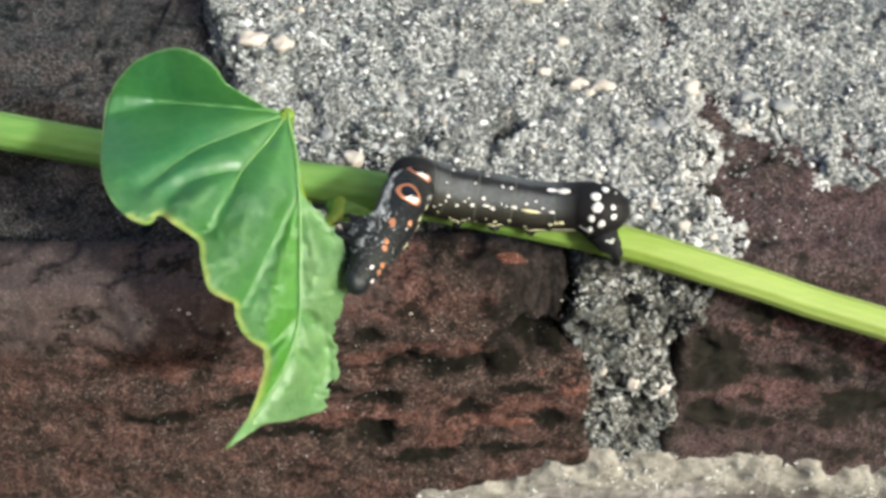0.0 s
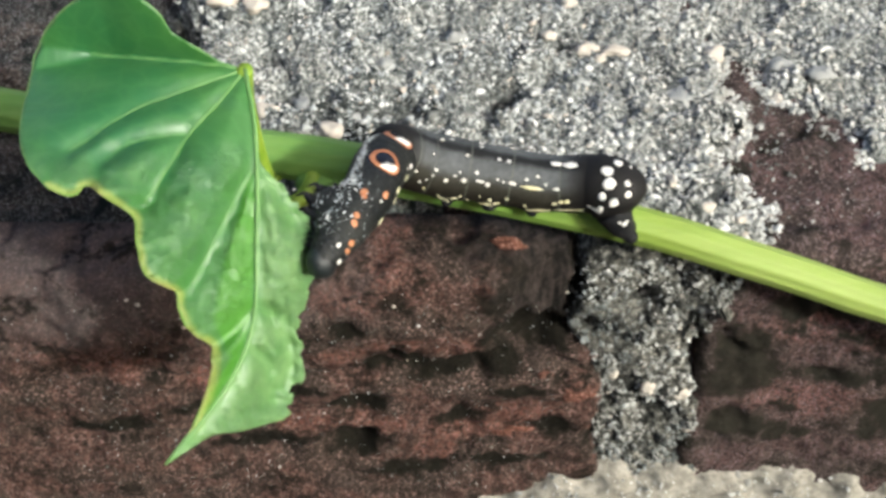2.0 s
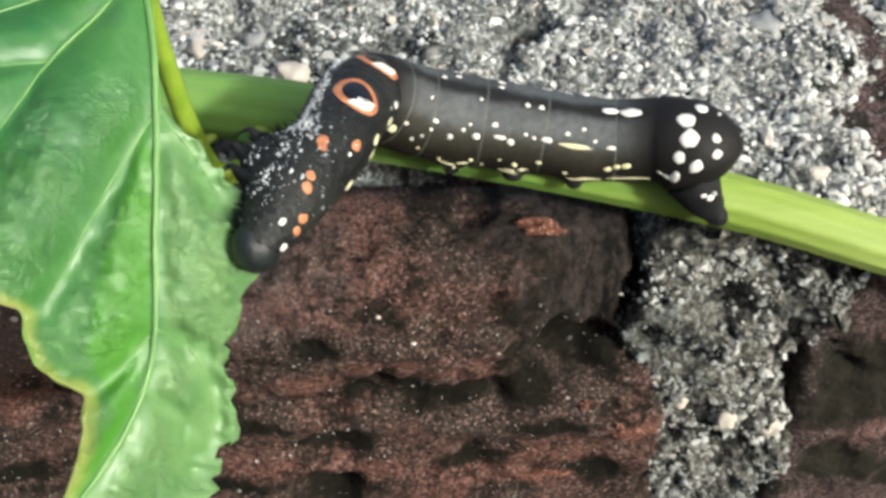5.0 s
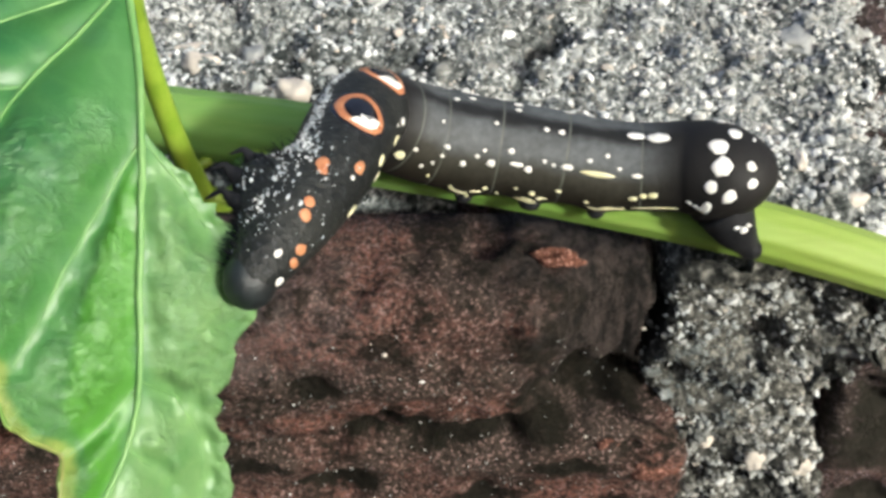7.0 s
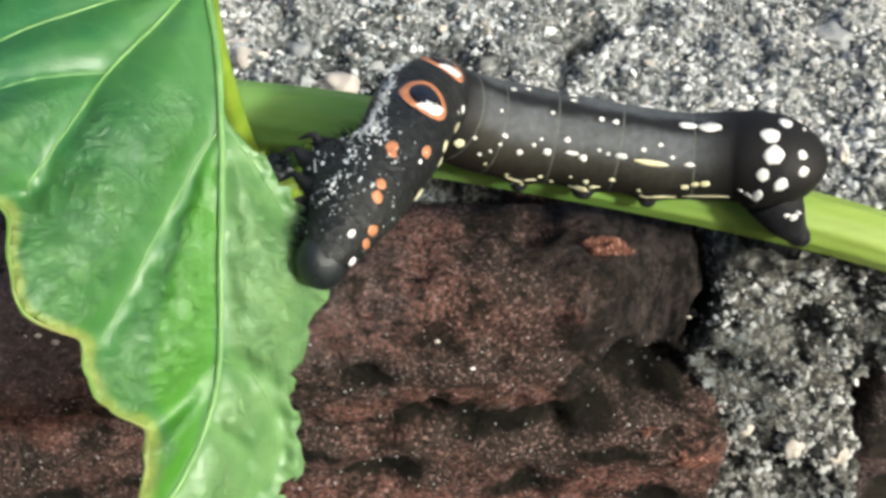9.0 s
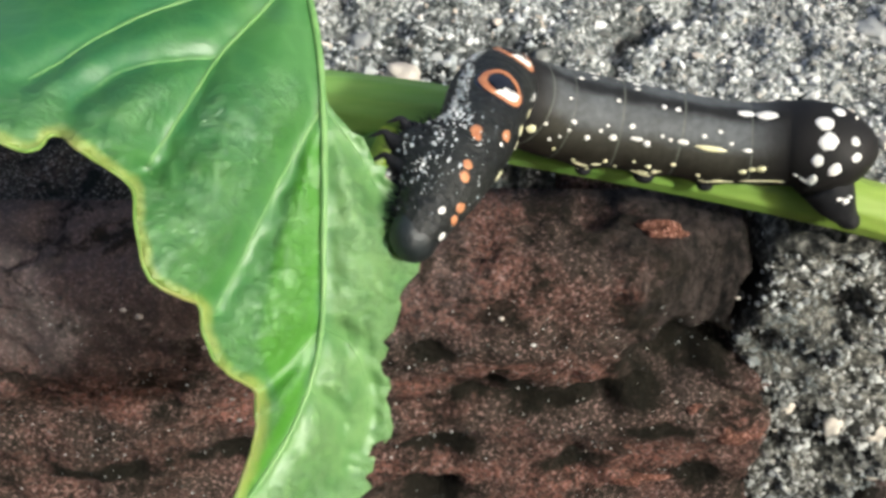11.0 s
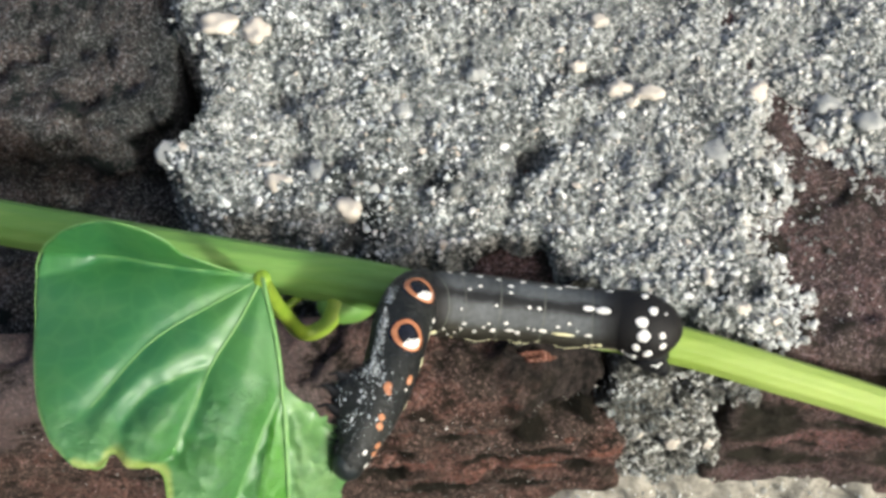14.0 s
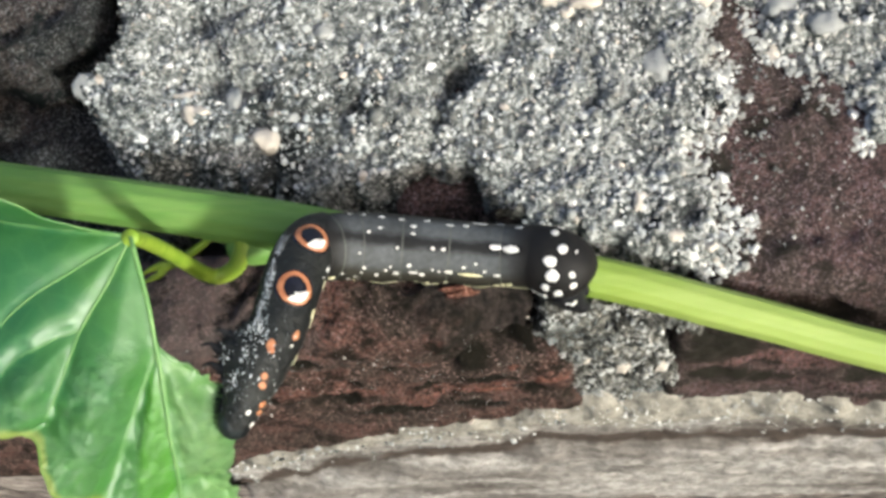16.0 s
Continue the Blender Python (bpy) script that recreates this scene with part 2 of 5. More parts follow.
def stem_material():
    """Green at the shoot end, paling to yellow-green along the stem."""
    m, t, b = shader("stem_skin")
    at = t.nodes.new("ShaderNodeTexCoord")
    sep = t.nodes.new("ShaderNodeSeparateXYZ")
    t.links.new(at.outputs["Object"], sep.inputs[0])
    run = t.nodes.new("ShaderNodeMapRange")
    run.inputs["From Min"].default_value, run.inputs["From Max"].default_value = (-1.0 - 17.5) * CM, (3.2 - 17.5) * CM
    t.links.new(sep.outputs["X"], run.inputs["Value"])
    base = ramp_of(t, run.outputs[0], [(0.0, (0.130, 0.28, 0.060)), (0.60, (0.17, 0.30, 0.045)), (0.80, (0.22, 0.32, 0.055)), (1.0, (0.27, 0.37, 0.085))])
    streak = noise_of(t, 7.0, 3, 0.6, (0.12, 1, 1))
    base = mix_of(t, grey(t, streak, 0.42, 0.72), base, mix_of(t, 0.12, base, (0.62, 0.72, 0.25)))
    t.links.new(base, b.inputs["Base Color"])
    b.inputs["Roughness"].default_value = 0.58
    b.inputs["Specular IOR Level"].default_value = 0.35
    b.inputs["Subsurface Weight"].default_value = 0.15
    b.inputs["Subsurface Radius"].default_value = (0.001, 0.0015, 0.0005)
    bump_of(t, [(streak, 0.25, 0.02), (noise_of(t, 30.0, 3, 0.6), 0.2, 0.008)], b)
    return m


def skin_material(name, a, c, gloss, scale=6.0):
    m, t, b = shader(name)
    fine = noise_of(t, scale, 4, 0.65)
    base = mix_of(t, grey(t, fine, 0.38, 0.64), a, c)
    t.links.new(base, b.inputs["Base Color"])
    b.inputs["Roughness"].default_value = gloss
    bump_of(t, [(noise_of(t, 10.0, 3, 0.6), 0.35, 0.02), (noise_of(t, 45.0, 2, 0.6), 0.25, 0.01)], b)
    return m


def rough_skin_material(name, a, c, gloss, scale):
    """Black skin with fine granules and wrinkles."""
    m, t, b = shader(name)
    fine = noise_of(t, 26.0, 3, 0.7)
    base = mix_of(t, grey(t, noise_of(t, scale, 4, 0.65), 0.38, 0.64), a, c)
    base = mix_of(t, grey(t, fine, 0.58, 0.70), base, (0.045, 0.050, 0.052))
    t.links.new(base, b.inputs["Base Color"])
    b.inputs["Roughness"].default_value = gloss
    bump_of(t, [(noise_of(t, 5.0, 4, 0.65), 0.8, 0.06), (fine, 0.5, 0.02)], b)
    return m


def smoky_material():
    """The larva's hind body by its place along and round it: a dark line on the back between two smoky blue-grey bands, olive-brown flanks, black at both ends."""
    m, t, b = shader("smoky_larva_skin")
    def place(key):
        n = t.nodes.new("ShaderNodeAttribute")
        n.attribute_name = key
        return n.outputs["Fac"]
    def shaken(fac, by, scale):
        k = t.nodes.new("ShaderNodeMath")
        k.operation = "MULTIPLY_ADD"
        k.inputs[1].default_value = by
        t.links.new(noise_of(t, scale, 3, 0.6), k.inputs[0])
        t.links.new(fac, k.inputs[2])
        return k.outputs[0]
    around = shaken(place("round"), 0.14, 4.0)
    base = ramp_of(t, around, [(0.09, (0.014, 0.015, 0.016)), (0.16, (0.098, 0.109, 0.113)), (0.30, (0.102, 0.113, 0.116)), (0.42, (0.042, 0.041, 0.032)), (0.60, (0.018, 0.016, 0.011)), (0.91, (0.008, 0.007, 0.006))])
    base = mix_of(t, grey(t, noise_of(t, 2.2, 3, 0.6), 0.35, 0.65), mix_of(t, 0.45, base, (0.012, 0.011, 0.008)), base)
    base = mix_of(t, grey(t, noise_of(t, 20.0, 3, 0.6), 0.30, 0.62), mix_of(t, 0.30, base, (0.0, 0.0, 0.0)), base)
    ends = ramp_of(t, shaken(place("along"), 0.05, 3.0), [(0.10, (1, 1, 1)), (0.17, (0, 0, 0)), (0.70, (0, 0, 0)), (0.84, (1, 1, 1))])
    base = mix_of(t, ends, base, (0.011, 0.0105, 0.010))
    t.links.new(base, b.inputs["Base Color"])
    b.inputs["Roughness"].default_value = 0.6
    b.inputs["Specular IOR Level"].default_value = 0.22
    bump_of(t, [(noise_of(t, 3.0, 2, 0.5, (3.0, 0.4, 0.4)), 0.4, 0.02), (noise_of(t, 40.0, 2, 0.6), 0.25, 0.01)], b)
    return m


BRICK = brick_material("old_brick", (0.122, 0.065, 0.053), (0.064, 0.048, 0.039), (0.026, 0.020, 0.015), (0.011, 0.010, 0.007), glint=0.85, blots=0.9)
BRICK_RED = brick_material("red_brick", (0.130, 0.080, 0.076), (0.085, 0.064, 0.056), (0.034, 0.027, 0.023), (0.026, 0.024, 0.018), glint=0.6)
# moss, and the shade of stem and leaf put into the brick's colour
BRICK_DARK = brick_material("mossy_shaded_brick", (0.090, 0.072, 0.066), (0.046, 0.048, 0.044), (0.014, 0.017, 0.016), (0.009, 0.013, 0.012))
BRICK_CHIP = brick_material("fresh_brick", (0.20, 0.085, 0.060), (0.15, 0.068, 0.050), (0.10, 0.045, 0.03), (0.06, 0.03, 0.02), blots=0.3)
MORTAR = mortar_material("mortar", (0.026, 0.031, 0.029), (0.15, 0.163, 0.156), (0.46, 0.478, 0.46), 16.0)
# a darker copy of the mortar, with the upright joint's shade painted in
MORTAR_SHADED = mortar_material("shaded_mortar", (0.020, 0.021, 0.018), (0.062, 0.062, 0.054), (0.24, 0.235, 0.205), 14.0)
LIME = lime_material()
RENDER = mortar_material("weathered_render", (0.06, 0.05, 0.045), (0.19, 0.165, 0.145), (0.36, 0.33, 0.29), 3.0, (0.35, 1, 1.6))
SOIL = mortar_material("soil", (0.03, 0.022, 0.016), (0.06, 0.045, 0.033), (0.10, 0.08, 0.06), 0.6)
GRAINS = grain_material("sand_grains", 0.0)
# the same sand with that shade in its colour
GRAINS_SHADED = grain_material("shaded_sand_grains", 1.0)
PEBBLE_PALE = pebble_material("pale_pebble", (0.42, 0.38, 0.32), (0.62, 0.57, 0.49))
PEBBLE_GREY = pebble_material("grey_pebble", (0.22, 0.23, 0.22), (0.38, 0.39, 0.37))
LEAF = leaf_material()
RIM = plant_material("chewed_rim", (0.17, 0.32, 0.06), (0.28, 0.30, 0.09), 3.0, 0.5, 0.2)
VEIN = plant_material("leaf_vein", (0.13, 0.30, 0.085), (0.19, 0.37, 0.12), 5.0, 0.5, 0.1)
PETIOLE = plant_material("petiole_skin", (0.20, 0.34, 0.028), (0.28, 0.42, 0.045), 5.0, 0.4, 0.1)
STEM = stem_material()
SKIN_BLACK = skin_material("black_larva_skin", (0.005, 0.0055, 0.0065), (0.013, 0.014, 0.016), 0.6)
SKIN_BLACK.node_tree.nodes["Principled BSDF"].inputs["Specular IOR Level"].default_value = 0.25
SKIN_FRONT = rough_skin_material("velvet_larva_skin", (0.008, 0.0095, 0.0095), (0.019, 0.021, 0.019), 0.5, 3.0)
SKIN_FRONT.node_tree.nodes["Principled BSDF"].inputs["Specular IOR Level"].default_value = 0.25
SKIN_GREY = smoky_material()
ORANGE = skin_material("orange_spot", (0.36, 0.13, 0.055), (0.50, 0.22, 0.10), 0.5, 12.0)
WHITE = skin_material("white_spot", (0.66, 0.66, 0.60), (0.82, 0.82, 0.78), 0.5, 12.0)
CREASE = skin_material("pale_crease_skin", (0.055, 0.06, 0.050), (0.085, 0.092, 0.075), 0.5, 12.0)
CREAM = skin_material("cream_spot", (0.62, 0.60, 0.33), (0.78, 0.76, 0.52), 0.5, 12.0)
FRECKLE = skin_material("pale_freckle", (0.28, 0.33, 0.35), (0.68, 0.72, 0.72), 0.6, 12.0)
PUPIL = skin_material("eyespot_black", (0.004, 0.004, 0.006), (0.009, 0.010, 0.016), 0.25, 12.0)
SKIN_HEAD = skin_material("blue_black_head", (0.005, 0.007, 0.008), (0.012, 0.018, 0.019), 0.5)


# ---- building tools ----
from mathutils import bvhtree

BASE = {}


def thing(name, at, label, category, kind="", group=""):
    """An Empty at the base of a thing; its parts are built in the scene's centimetres."""
    ob = new(name)
    ob.empty_display_size = 0.01
    ob.location = Vector(at) * CM
    BASE[ob] = Vector(at)
    return tagged(ob, label, category, group, kind)


def finish(me, material, smooth=True):
    me.materials.append(material)
    if smooth:
        me.polygons.foreach_set("use_smooth", [True] * len(me.polygons))
    me.update()


def link(name, me, parent, label="", kind=""):
    ob = new(name, me)
    if parent:
        ob.parent = parent
        BASE[ob] = BASE[parent]
    return tagged(ob, label, kind=kind)


def sheet_part(name, verts, faces, material, parent, label="", kind="", smooth=True):
    """One mesh object from points in centimetres."""
    base = np.array(BASE[parent] if parent else (0, 0, 0))
    me = bpy.data.meshes.new(name)
    me.from_pydata(((np.asarray(verts, float) - base) * CM).tolist(), [], [tuple(f) for f in faces])
    finish(me, material, smooth)
    return link(name, me, parent, label, kind)


def part(name, bm, material, parent, label="", smooth=True):
    base = BASE[parent]
    for v in bm.verts:
        v.co = (v.co - base) * CM
    me = bpy.data.meshes.new(name)
    bmesh.ops.recalc_face_normals(bm, faces=bm.faces)
    bm.to_mesh(me)
    bm.free()
    finish(me, material, smooth)
    return link(name, me, parent, label)


def step(a, b, x):
    k = np.clip((np.asarray(x, float) - a) / (b - a), 0, 1)
    return k * k * (3 - 2 * k)


def fuzz(p, size, octaves=4):
    """Fractal noise about -1 to 1 with features of that many centimetres."""
    return noise.fractal(Vector(p) / size, 1.0, 2.0, octaves)


def spline(points, n):
    """n rows along a smooth line through rows of numbers."""
    p = np.array(points, float)
    q = np.vstack([2 * p[0] - p[1], p, 2 * p[-1] - p[-2]])
    out = []
    for u in np.linspace(0, len(p) - 1, n):
        i = min(int(u), len(p) - 2)
        k = u - i
        a, b, c, d = q[i : i + 4]
        out.append(0.5 * (2 * b + (c - a) * k + (2 * a - 5 * b + 4 * c - d) * k * k + (3 * b - a - 3 * c + d) * k**3))
    return np.array(out)


class Tube:
    """A round body along a line of (x, y, z, radius). at(s, turn): s from 0 to 1, turn in degrees: 0 is its top, 90 the side of smaller x or y."""

    def __init__(self, points, n=200):
        rows = spline(points, 4 * n)
        run = np.r_[0, np.cumsum(np.linalg.norm(np.diff(rows[:, :3], axis=0), axis=1))]
        rows = np.stack([np.interp(np.linspace(0, run[-1], n), run, column) for column in rows.T], 1)
        self.long = run[-1]
        self.c, self.r, self.n = rows[:, :3], np.maximum(rows[:, 3], 0.002), n
        ahead = np.gradient(self.c, axis=0)
        self.ahead = ahead / np.linalg.norm(ahead, axis=1)[:, None]
        up = np.array([0, 0, 1.0]) - self.ahead * self.ahead[:, 2:3]
        self.up = up / np.linalg.norm(up, axis=1)[:, None]
        self.side = np.cross(self.ahead, self.up)

    def at(self, s, turn, lift=0.0, shape=None):
        u = np.clip(s, 0, 1) * (self.n - 1)
        i = min(int(u), self.n - 2)
        k = u - i
        mixed = [(1 - k) * a[i] + k * a[i + 1] for a in (self.c, self.r, self.up, self.side)]
        r = mixed[1] * (shape(s, turn) if shape else 1.0) + lift
        a = radians(turn)
        return mixed[0] + r * (math.cos(a) * mixed[2] - math.sin(a) * mixed[3])

    def mesh(self, s0, s1, rings, around, shape=None, cap=True):
        verts = [self.at(s, 360 * j / around, 0, shape) for s in np.linspace(s0, s1, rings) for j in range(around)]
        faces = [(i * around + j, i * around + (j + 1) % around, (i + 1) * around + (j + 1) % around, (i + 1) * around + j)
                 for i in range(rings - 1) for j in range(around)]
        if cap:
            faces += [tuple(range(around))[::-1], tuple(range((rings - 1) * around, rings * around))]
        return verts, faces

    def patch(self, s, turn, half_s, half_turn, lift=0.006, around=14, shape=None, angle=0.0):
        """An oval patch that hugs the skin, domed a little: sizes along the body (share of its length) and round it (degrees)."""
        verts = [self.at(s, turn, lift * 1.6, shape)]
        ca, sa = math.cos(radians(angle)), math.sin(radians(angle))
        for ring, up in ((0.6, 1.4), (1.0, 0.9), (1.08, -1.0)):
            for j in range(around):
                a = 2 * math.pi * j / around
                x, y = ring * math.cos(a), ring * math.sin(a)
                x, y = x * ca - y * sa, x * sa + y * ca
                verts.append(self.at(s + half_s * x, turn + half_turn * y, lift * up, shape))
        faces = [(0, 1 + j, 1 + (j + 1) % around) for j in range(around)]
        for k in range(2):
            o = 1 + k * around
            faces += [(o + j, o + around + j, o + around + (j + 1) % around, o + (j + 1) % around) for j in range(around)]
        return verts, faces


def lump(bm, at, size, seed, detail=1, rough=0.25):
    """A stone: a ball pressed and dented. size: three half-widths."""
    rnd = random.Random(seed)
    made = bmesh.ops.create_icosphere(bm, subdivisions=detail, radius=1.0)["verts"]
    turn = Euler([rnd.uniform(0, 6.28) for _ in range(3)]).to_matrix()
    shift = Vector([rnd.uniform(0, 50) for _ in range(3)])
    for v in made:
        k = 1 + rough * noise.noise(v.co * 1.3 + shift) + 0.4 * rough * noise.noise(v.co * 3.5 + shift)
        p = Vector((v.co.x * size[0], v.co.y * size[1], v.co.z * size[2])) * k
        v.co = (turn @ p if size[0] == size[1] else p) + Vector(at)
    return made


# ---- the wall: brick courses with mortar between and on top ----
TOP = 40.58


def mortar_cover(x, y):
    """1 where old mortar lies on the bricks' tops, 0 where the bricks are bare; the rim is ragged, and thins out slowly on the bare brick."""
    rag = 0.18 * fuzz((x, y, 3.0), 0.5) + 0.10 * fuzz((x, y, 9.0), 0.13, 3)
    front = np.interp(x, [-3.4, -3.2, -2.5, -1.4, -0.8, 0.0, 0.35, 0.95, 1.1, 1.9, 3.0, 3.6, 9.0], [13.2, 12.1, 11.7, 11.35, 11.2, 11.25, 11.4, 11.55, 11.05, 10.62, 10.42, 10.5, 10.9])
    right = np.interp(y, [10.3, 10.9, 11.2, 11.5, 11.8, 12.3, 13.0, 13.3], [3.75, 3.6, 3.3, 3.2, 3.5, 3.6, 3.55, 3.5])
    back = np.interp(x, [3.2, 3.6, 4.1, 4.5, 4.8, 5.2, 6.0], [13.6, 13.2, 12.8, 12.35, 11.9, 11.6, 11.5])
    left = np.interp(y, [11.5, 12.2, 12.7, 13.3, 14.0, 14.6, 15.5, 18.0], [-2.6, -3.2, -3.35, -3.0, -3.1, -3.45, -3.7, -3.8])
    bare = max(right - x, y - back)
    rim = float(step(-0.05, 0.22, min(y - front, x - left) + rag))
    return rim * float(step(-0.22, 0.30, bare + 1.6 * rag))


HOLES = ((0.82, 12.66, 0.20, 0.50), (0.72, 12.40, 0.10, 0.35), (0.62, 12.15, 0.10, 0.28), (0.55, 11.85, 0.10, 0.22), (1.5, 13.6, 0.14, 0.25), (-1.35, 12.55, 0.16, 0.3), (-1.75, 12.75, 0.2, 0.3), (-1.1, 11.6, 0.16, 0.25),
         (2.9, 12.95, 0.22, 0.16), (-2.0, 13.5, 0.25, 0.25), (3.1, 11.0, 0.14, 0.3), (1.35, 12.95, 0.2, 0.2), (-0.3, 12.3, 0.12, 0.2), (2.2, 12.2, 0.1, 0.2))


def hollow(x, y):
    return sum(hd * math.exp(-((x - hx) ** 2 + (y - hy) ** 2) / (hr * hr) * (1 + 0.8 * fuzz((x, y, 2.0), 0.15, 2))) for hx, hy, hr, hd in HOLES)


def mortar_height(x, y):
    cover = mortar_cover(x, y)
    swell = 0.12 * (y - 11.3) * 0.9 + 0.10 * fuzz((x, y, 0.0), 1.3) + 0.13 * fuzz((x, y, 5.0), 0.4) + 0.05 * fuzz((x, y, 7.0), 0.12, 3)
    deep = 1.7 - 1.25 * float(step(2.7, 3.1, x))
    return TOP - deep + cover * (deep + 0.17 + swell - hollow(x, y))


def grid_faces(nx, ny):
    return [(j * nx + i, j * nx + i + 1, (j + 1) * nx + i + 1, (j + 1) * nx + i) for j in range(ny - 1) for i in range(nx - 1)]


def bed_line(x):
    """The height at which the pale bed under the course ends."""
    return float(np.interp(x, [-4.5, -3.3, -1.6, 0.0, 1.2, 2.2, 3.2, 5.0, 9.0], [34.0, 34.7, 35.65, 36.35, 36.75, 37.0, 37.05, 36.9, 36.7]))


def face_y(x, z):
    """How far back the worn front of the upper course lies: a rounded block above, a crack under it, then a lower
    ledge; its dark corner stands back.
    """
    crack = 38.95 + 0.12 * math.sin(1.7 * x) + 0.16 * fuzz((x, 0.0, 2.0), 0.6, 3)
    y = 9.78 + 0.30 * float(step(39.9, 38.6, z)) - 0.16 * float(step(2.0, 3.4, -x)) + 0.42 * float(step(0.55, 1.3, x)) * float(step(39.1, 39.5, z))
    y += 0.16 * math.exp(-(((z - crack) / 0.10) ** 2)) * float(step(-1.6, -0.7, x)) - 0.10 * float(step(crack, crack - 0.25, z)) * float(step(38.2, 38.5, z))
    y += 0.5 * float(step(0.15, 0.5, bed_line(x) - z))
    y += 0.9 * float(step(1.44, 1.60, x + 0.16 * fuzz((2.0, 0.0, z), 0.45, 3))) * float(step(39.05, 39.4, z))
    return y


# x, height, two half-widths: black algae with the hollows' shade painted in, and hollows of the same places with their
# depth
STAIN_SHADES = ((-0.90, 39.70, 0.17, 0.10), (-0.45, 39.15, 0.22, 0.09), (-0.60, 38.90, 0.26, 0.09), (-0.05, 38.75, 0.42, 0.10), (0.35, 38.85, 0.35, 0.12), (0.62, 38.95, 0.30, 0.15), (0.95, 39.38, 0.40, 0.20),
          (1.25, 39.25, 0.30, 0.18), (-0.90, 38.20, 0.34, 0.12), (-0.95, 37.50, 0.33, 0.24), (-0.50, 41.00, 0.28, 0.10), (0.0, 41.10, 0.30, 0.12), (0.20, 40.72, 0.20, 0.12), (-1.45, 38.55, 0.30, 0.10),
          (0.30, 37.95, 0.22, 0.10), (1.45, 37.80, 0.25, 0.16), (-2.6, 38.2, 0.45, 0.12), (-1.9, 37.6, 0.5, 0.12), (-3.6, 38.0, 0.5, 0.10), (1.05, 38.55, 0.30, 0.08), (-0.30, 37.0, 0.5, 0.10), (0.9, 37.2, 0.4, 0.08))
DARK_CORNER = ((1.08, 40.15, 0.34, 0.62), (0.85, 40.75, 0.30, 0.22), (1.35, 40.5, 0.2, 0.6))
# fresh clay; the last two ovals paint sunlit patches at the far left
BARE_LIT = ((-1.00, 40.20, 0.34, 0.18), (-0.50, 40.52, 0.20, 0.18), (-0.48, 40.82, 0.15, 0.08), (-1.00, 39.20, 0.34, 0.14), (0.30, 39.35, 0.30, 0.16), (-0.30, 39.40, 0.26, 0.14), (0.55, 40.25, 0.10, 0.24),
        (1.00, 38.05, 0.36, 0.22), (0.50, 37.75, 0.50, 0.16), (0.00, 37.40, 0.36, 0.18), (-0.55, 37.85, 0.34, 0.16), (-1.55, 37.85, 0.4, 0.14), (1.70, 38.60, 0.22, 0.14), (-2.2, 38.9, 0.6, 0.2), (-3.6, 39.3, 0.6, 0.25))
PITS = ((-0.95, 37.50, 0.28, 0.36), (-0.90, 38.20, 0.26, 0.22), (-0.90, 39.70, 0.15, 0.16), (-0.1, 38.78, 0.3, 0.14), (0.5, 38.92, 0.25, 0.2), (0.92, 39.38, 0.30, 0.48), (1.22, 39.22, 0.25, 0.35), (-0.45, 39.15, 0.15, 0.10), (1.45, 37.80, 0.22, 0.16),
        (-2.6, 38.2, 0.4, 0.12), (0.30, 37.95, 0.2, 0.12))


def mark(x, z, places):
    """0 to 1: how deep a spot lies inside the nearest of some ovals."""
    return max(0.0, max(1.25 - math.hypot((x - px) / rx, (z - pz) / rz) * 0.5 for px, pz, rx, rz in places))


def lay_marks(ob, verts, sets):
    for key, places in sets:
        values = np.array([mark(v[0], v[2], places) if -7 < v[0] < 7 else 0.0 for v in verts], dtype=np.float32)
        ob.data.attributes.new(key, "FLOAT", "POINT").data.foreach_set("value", values)


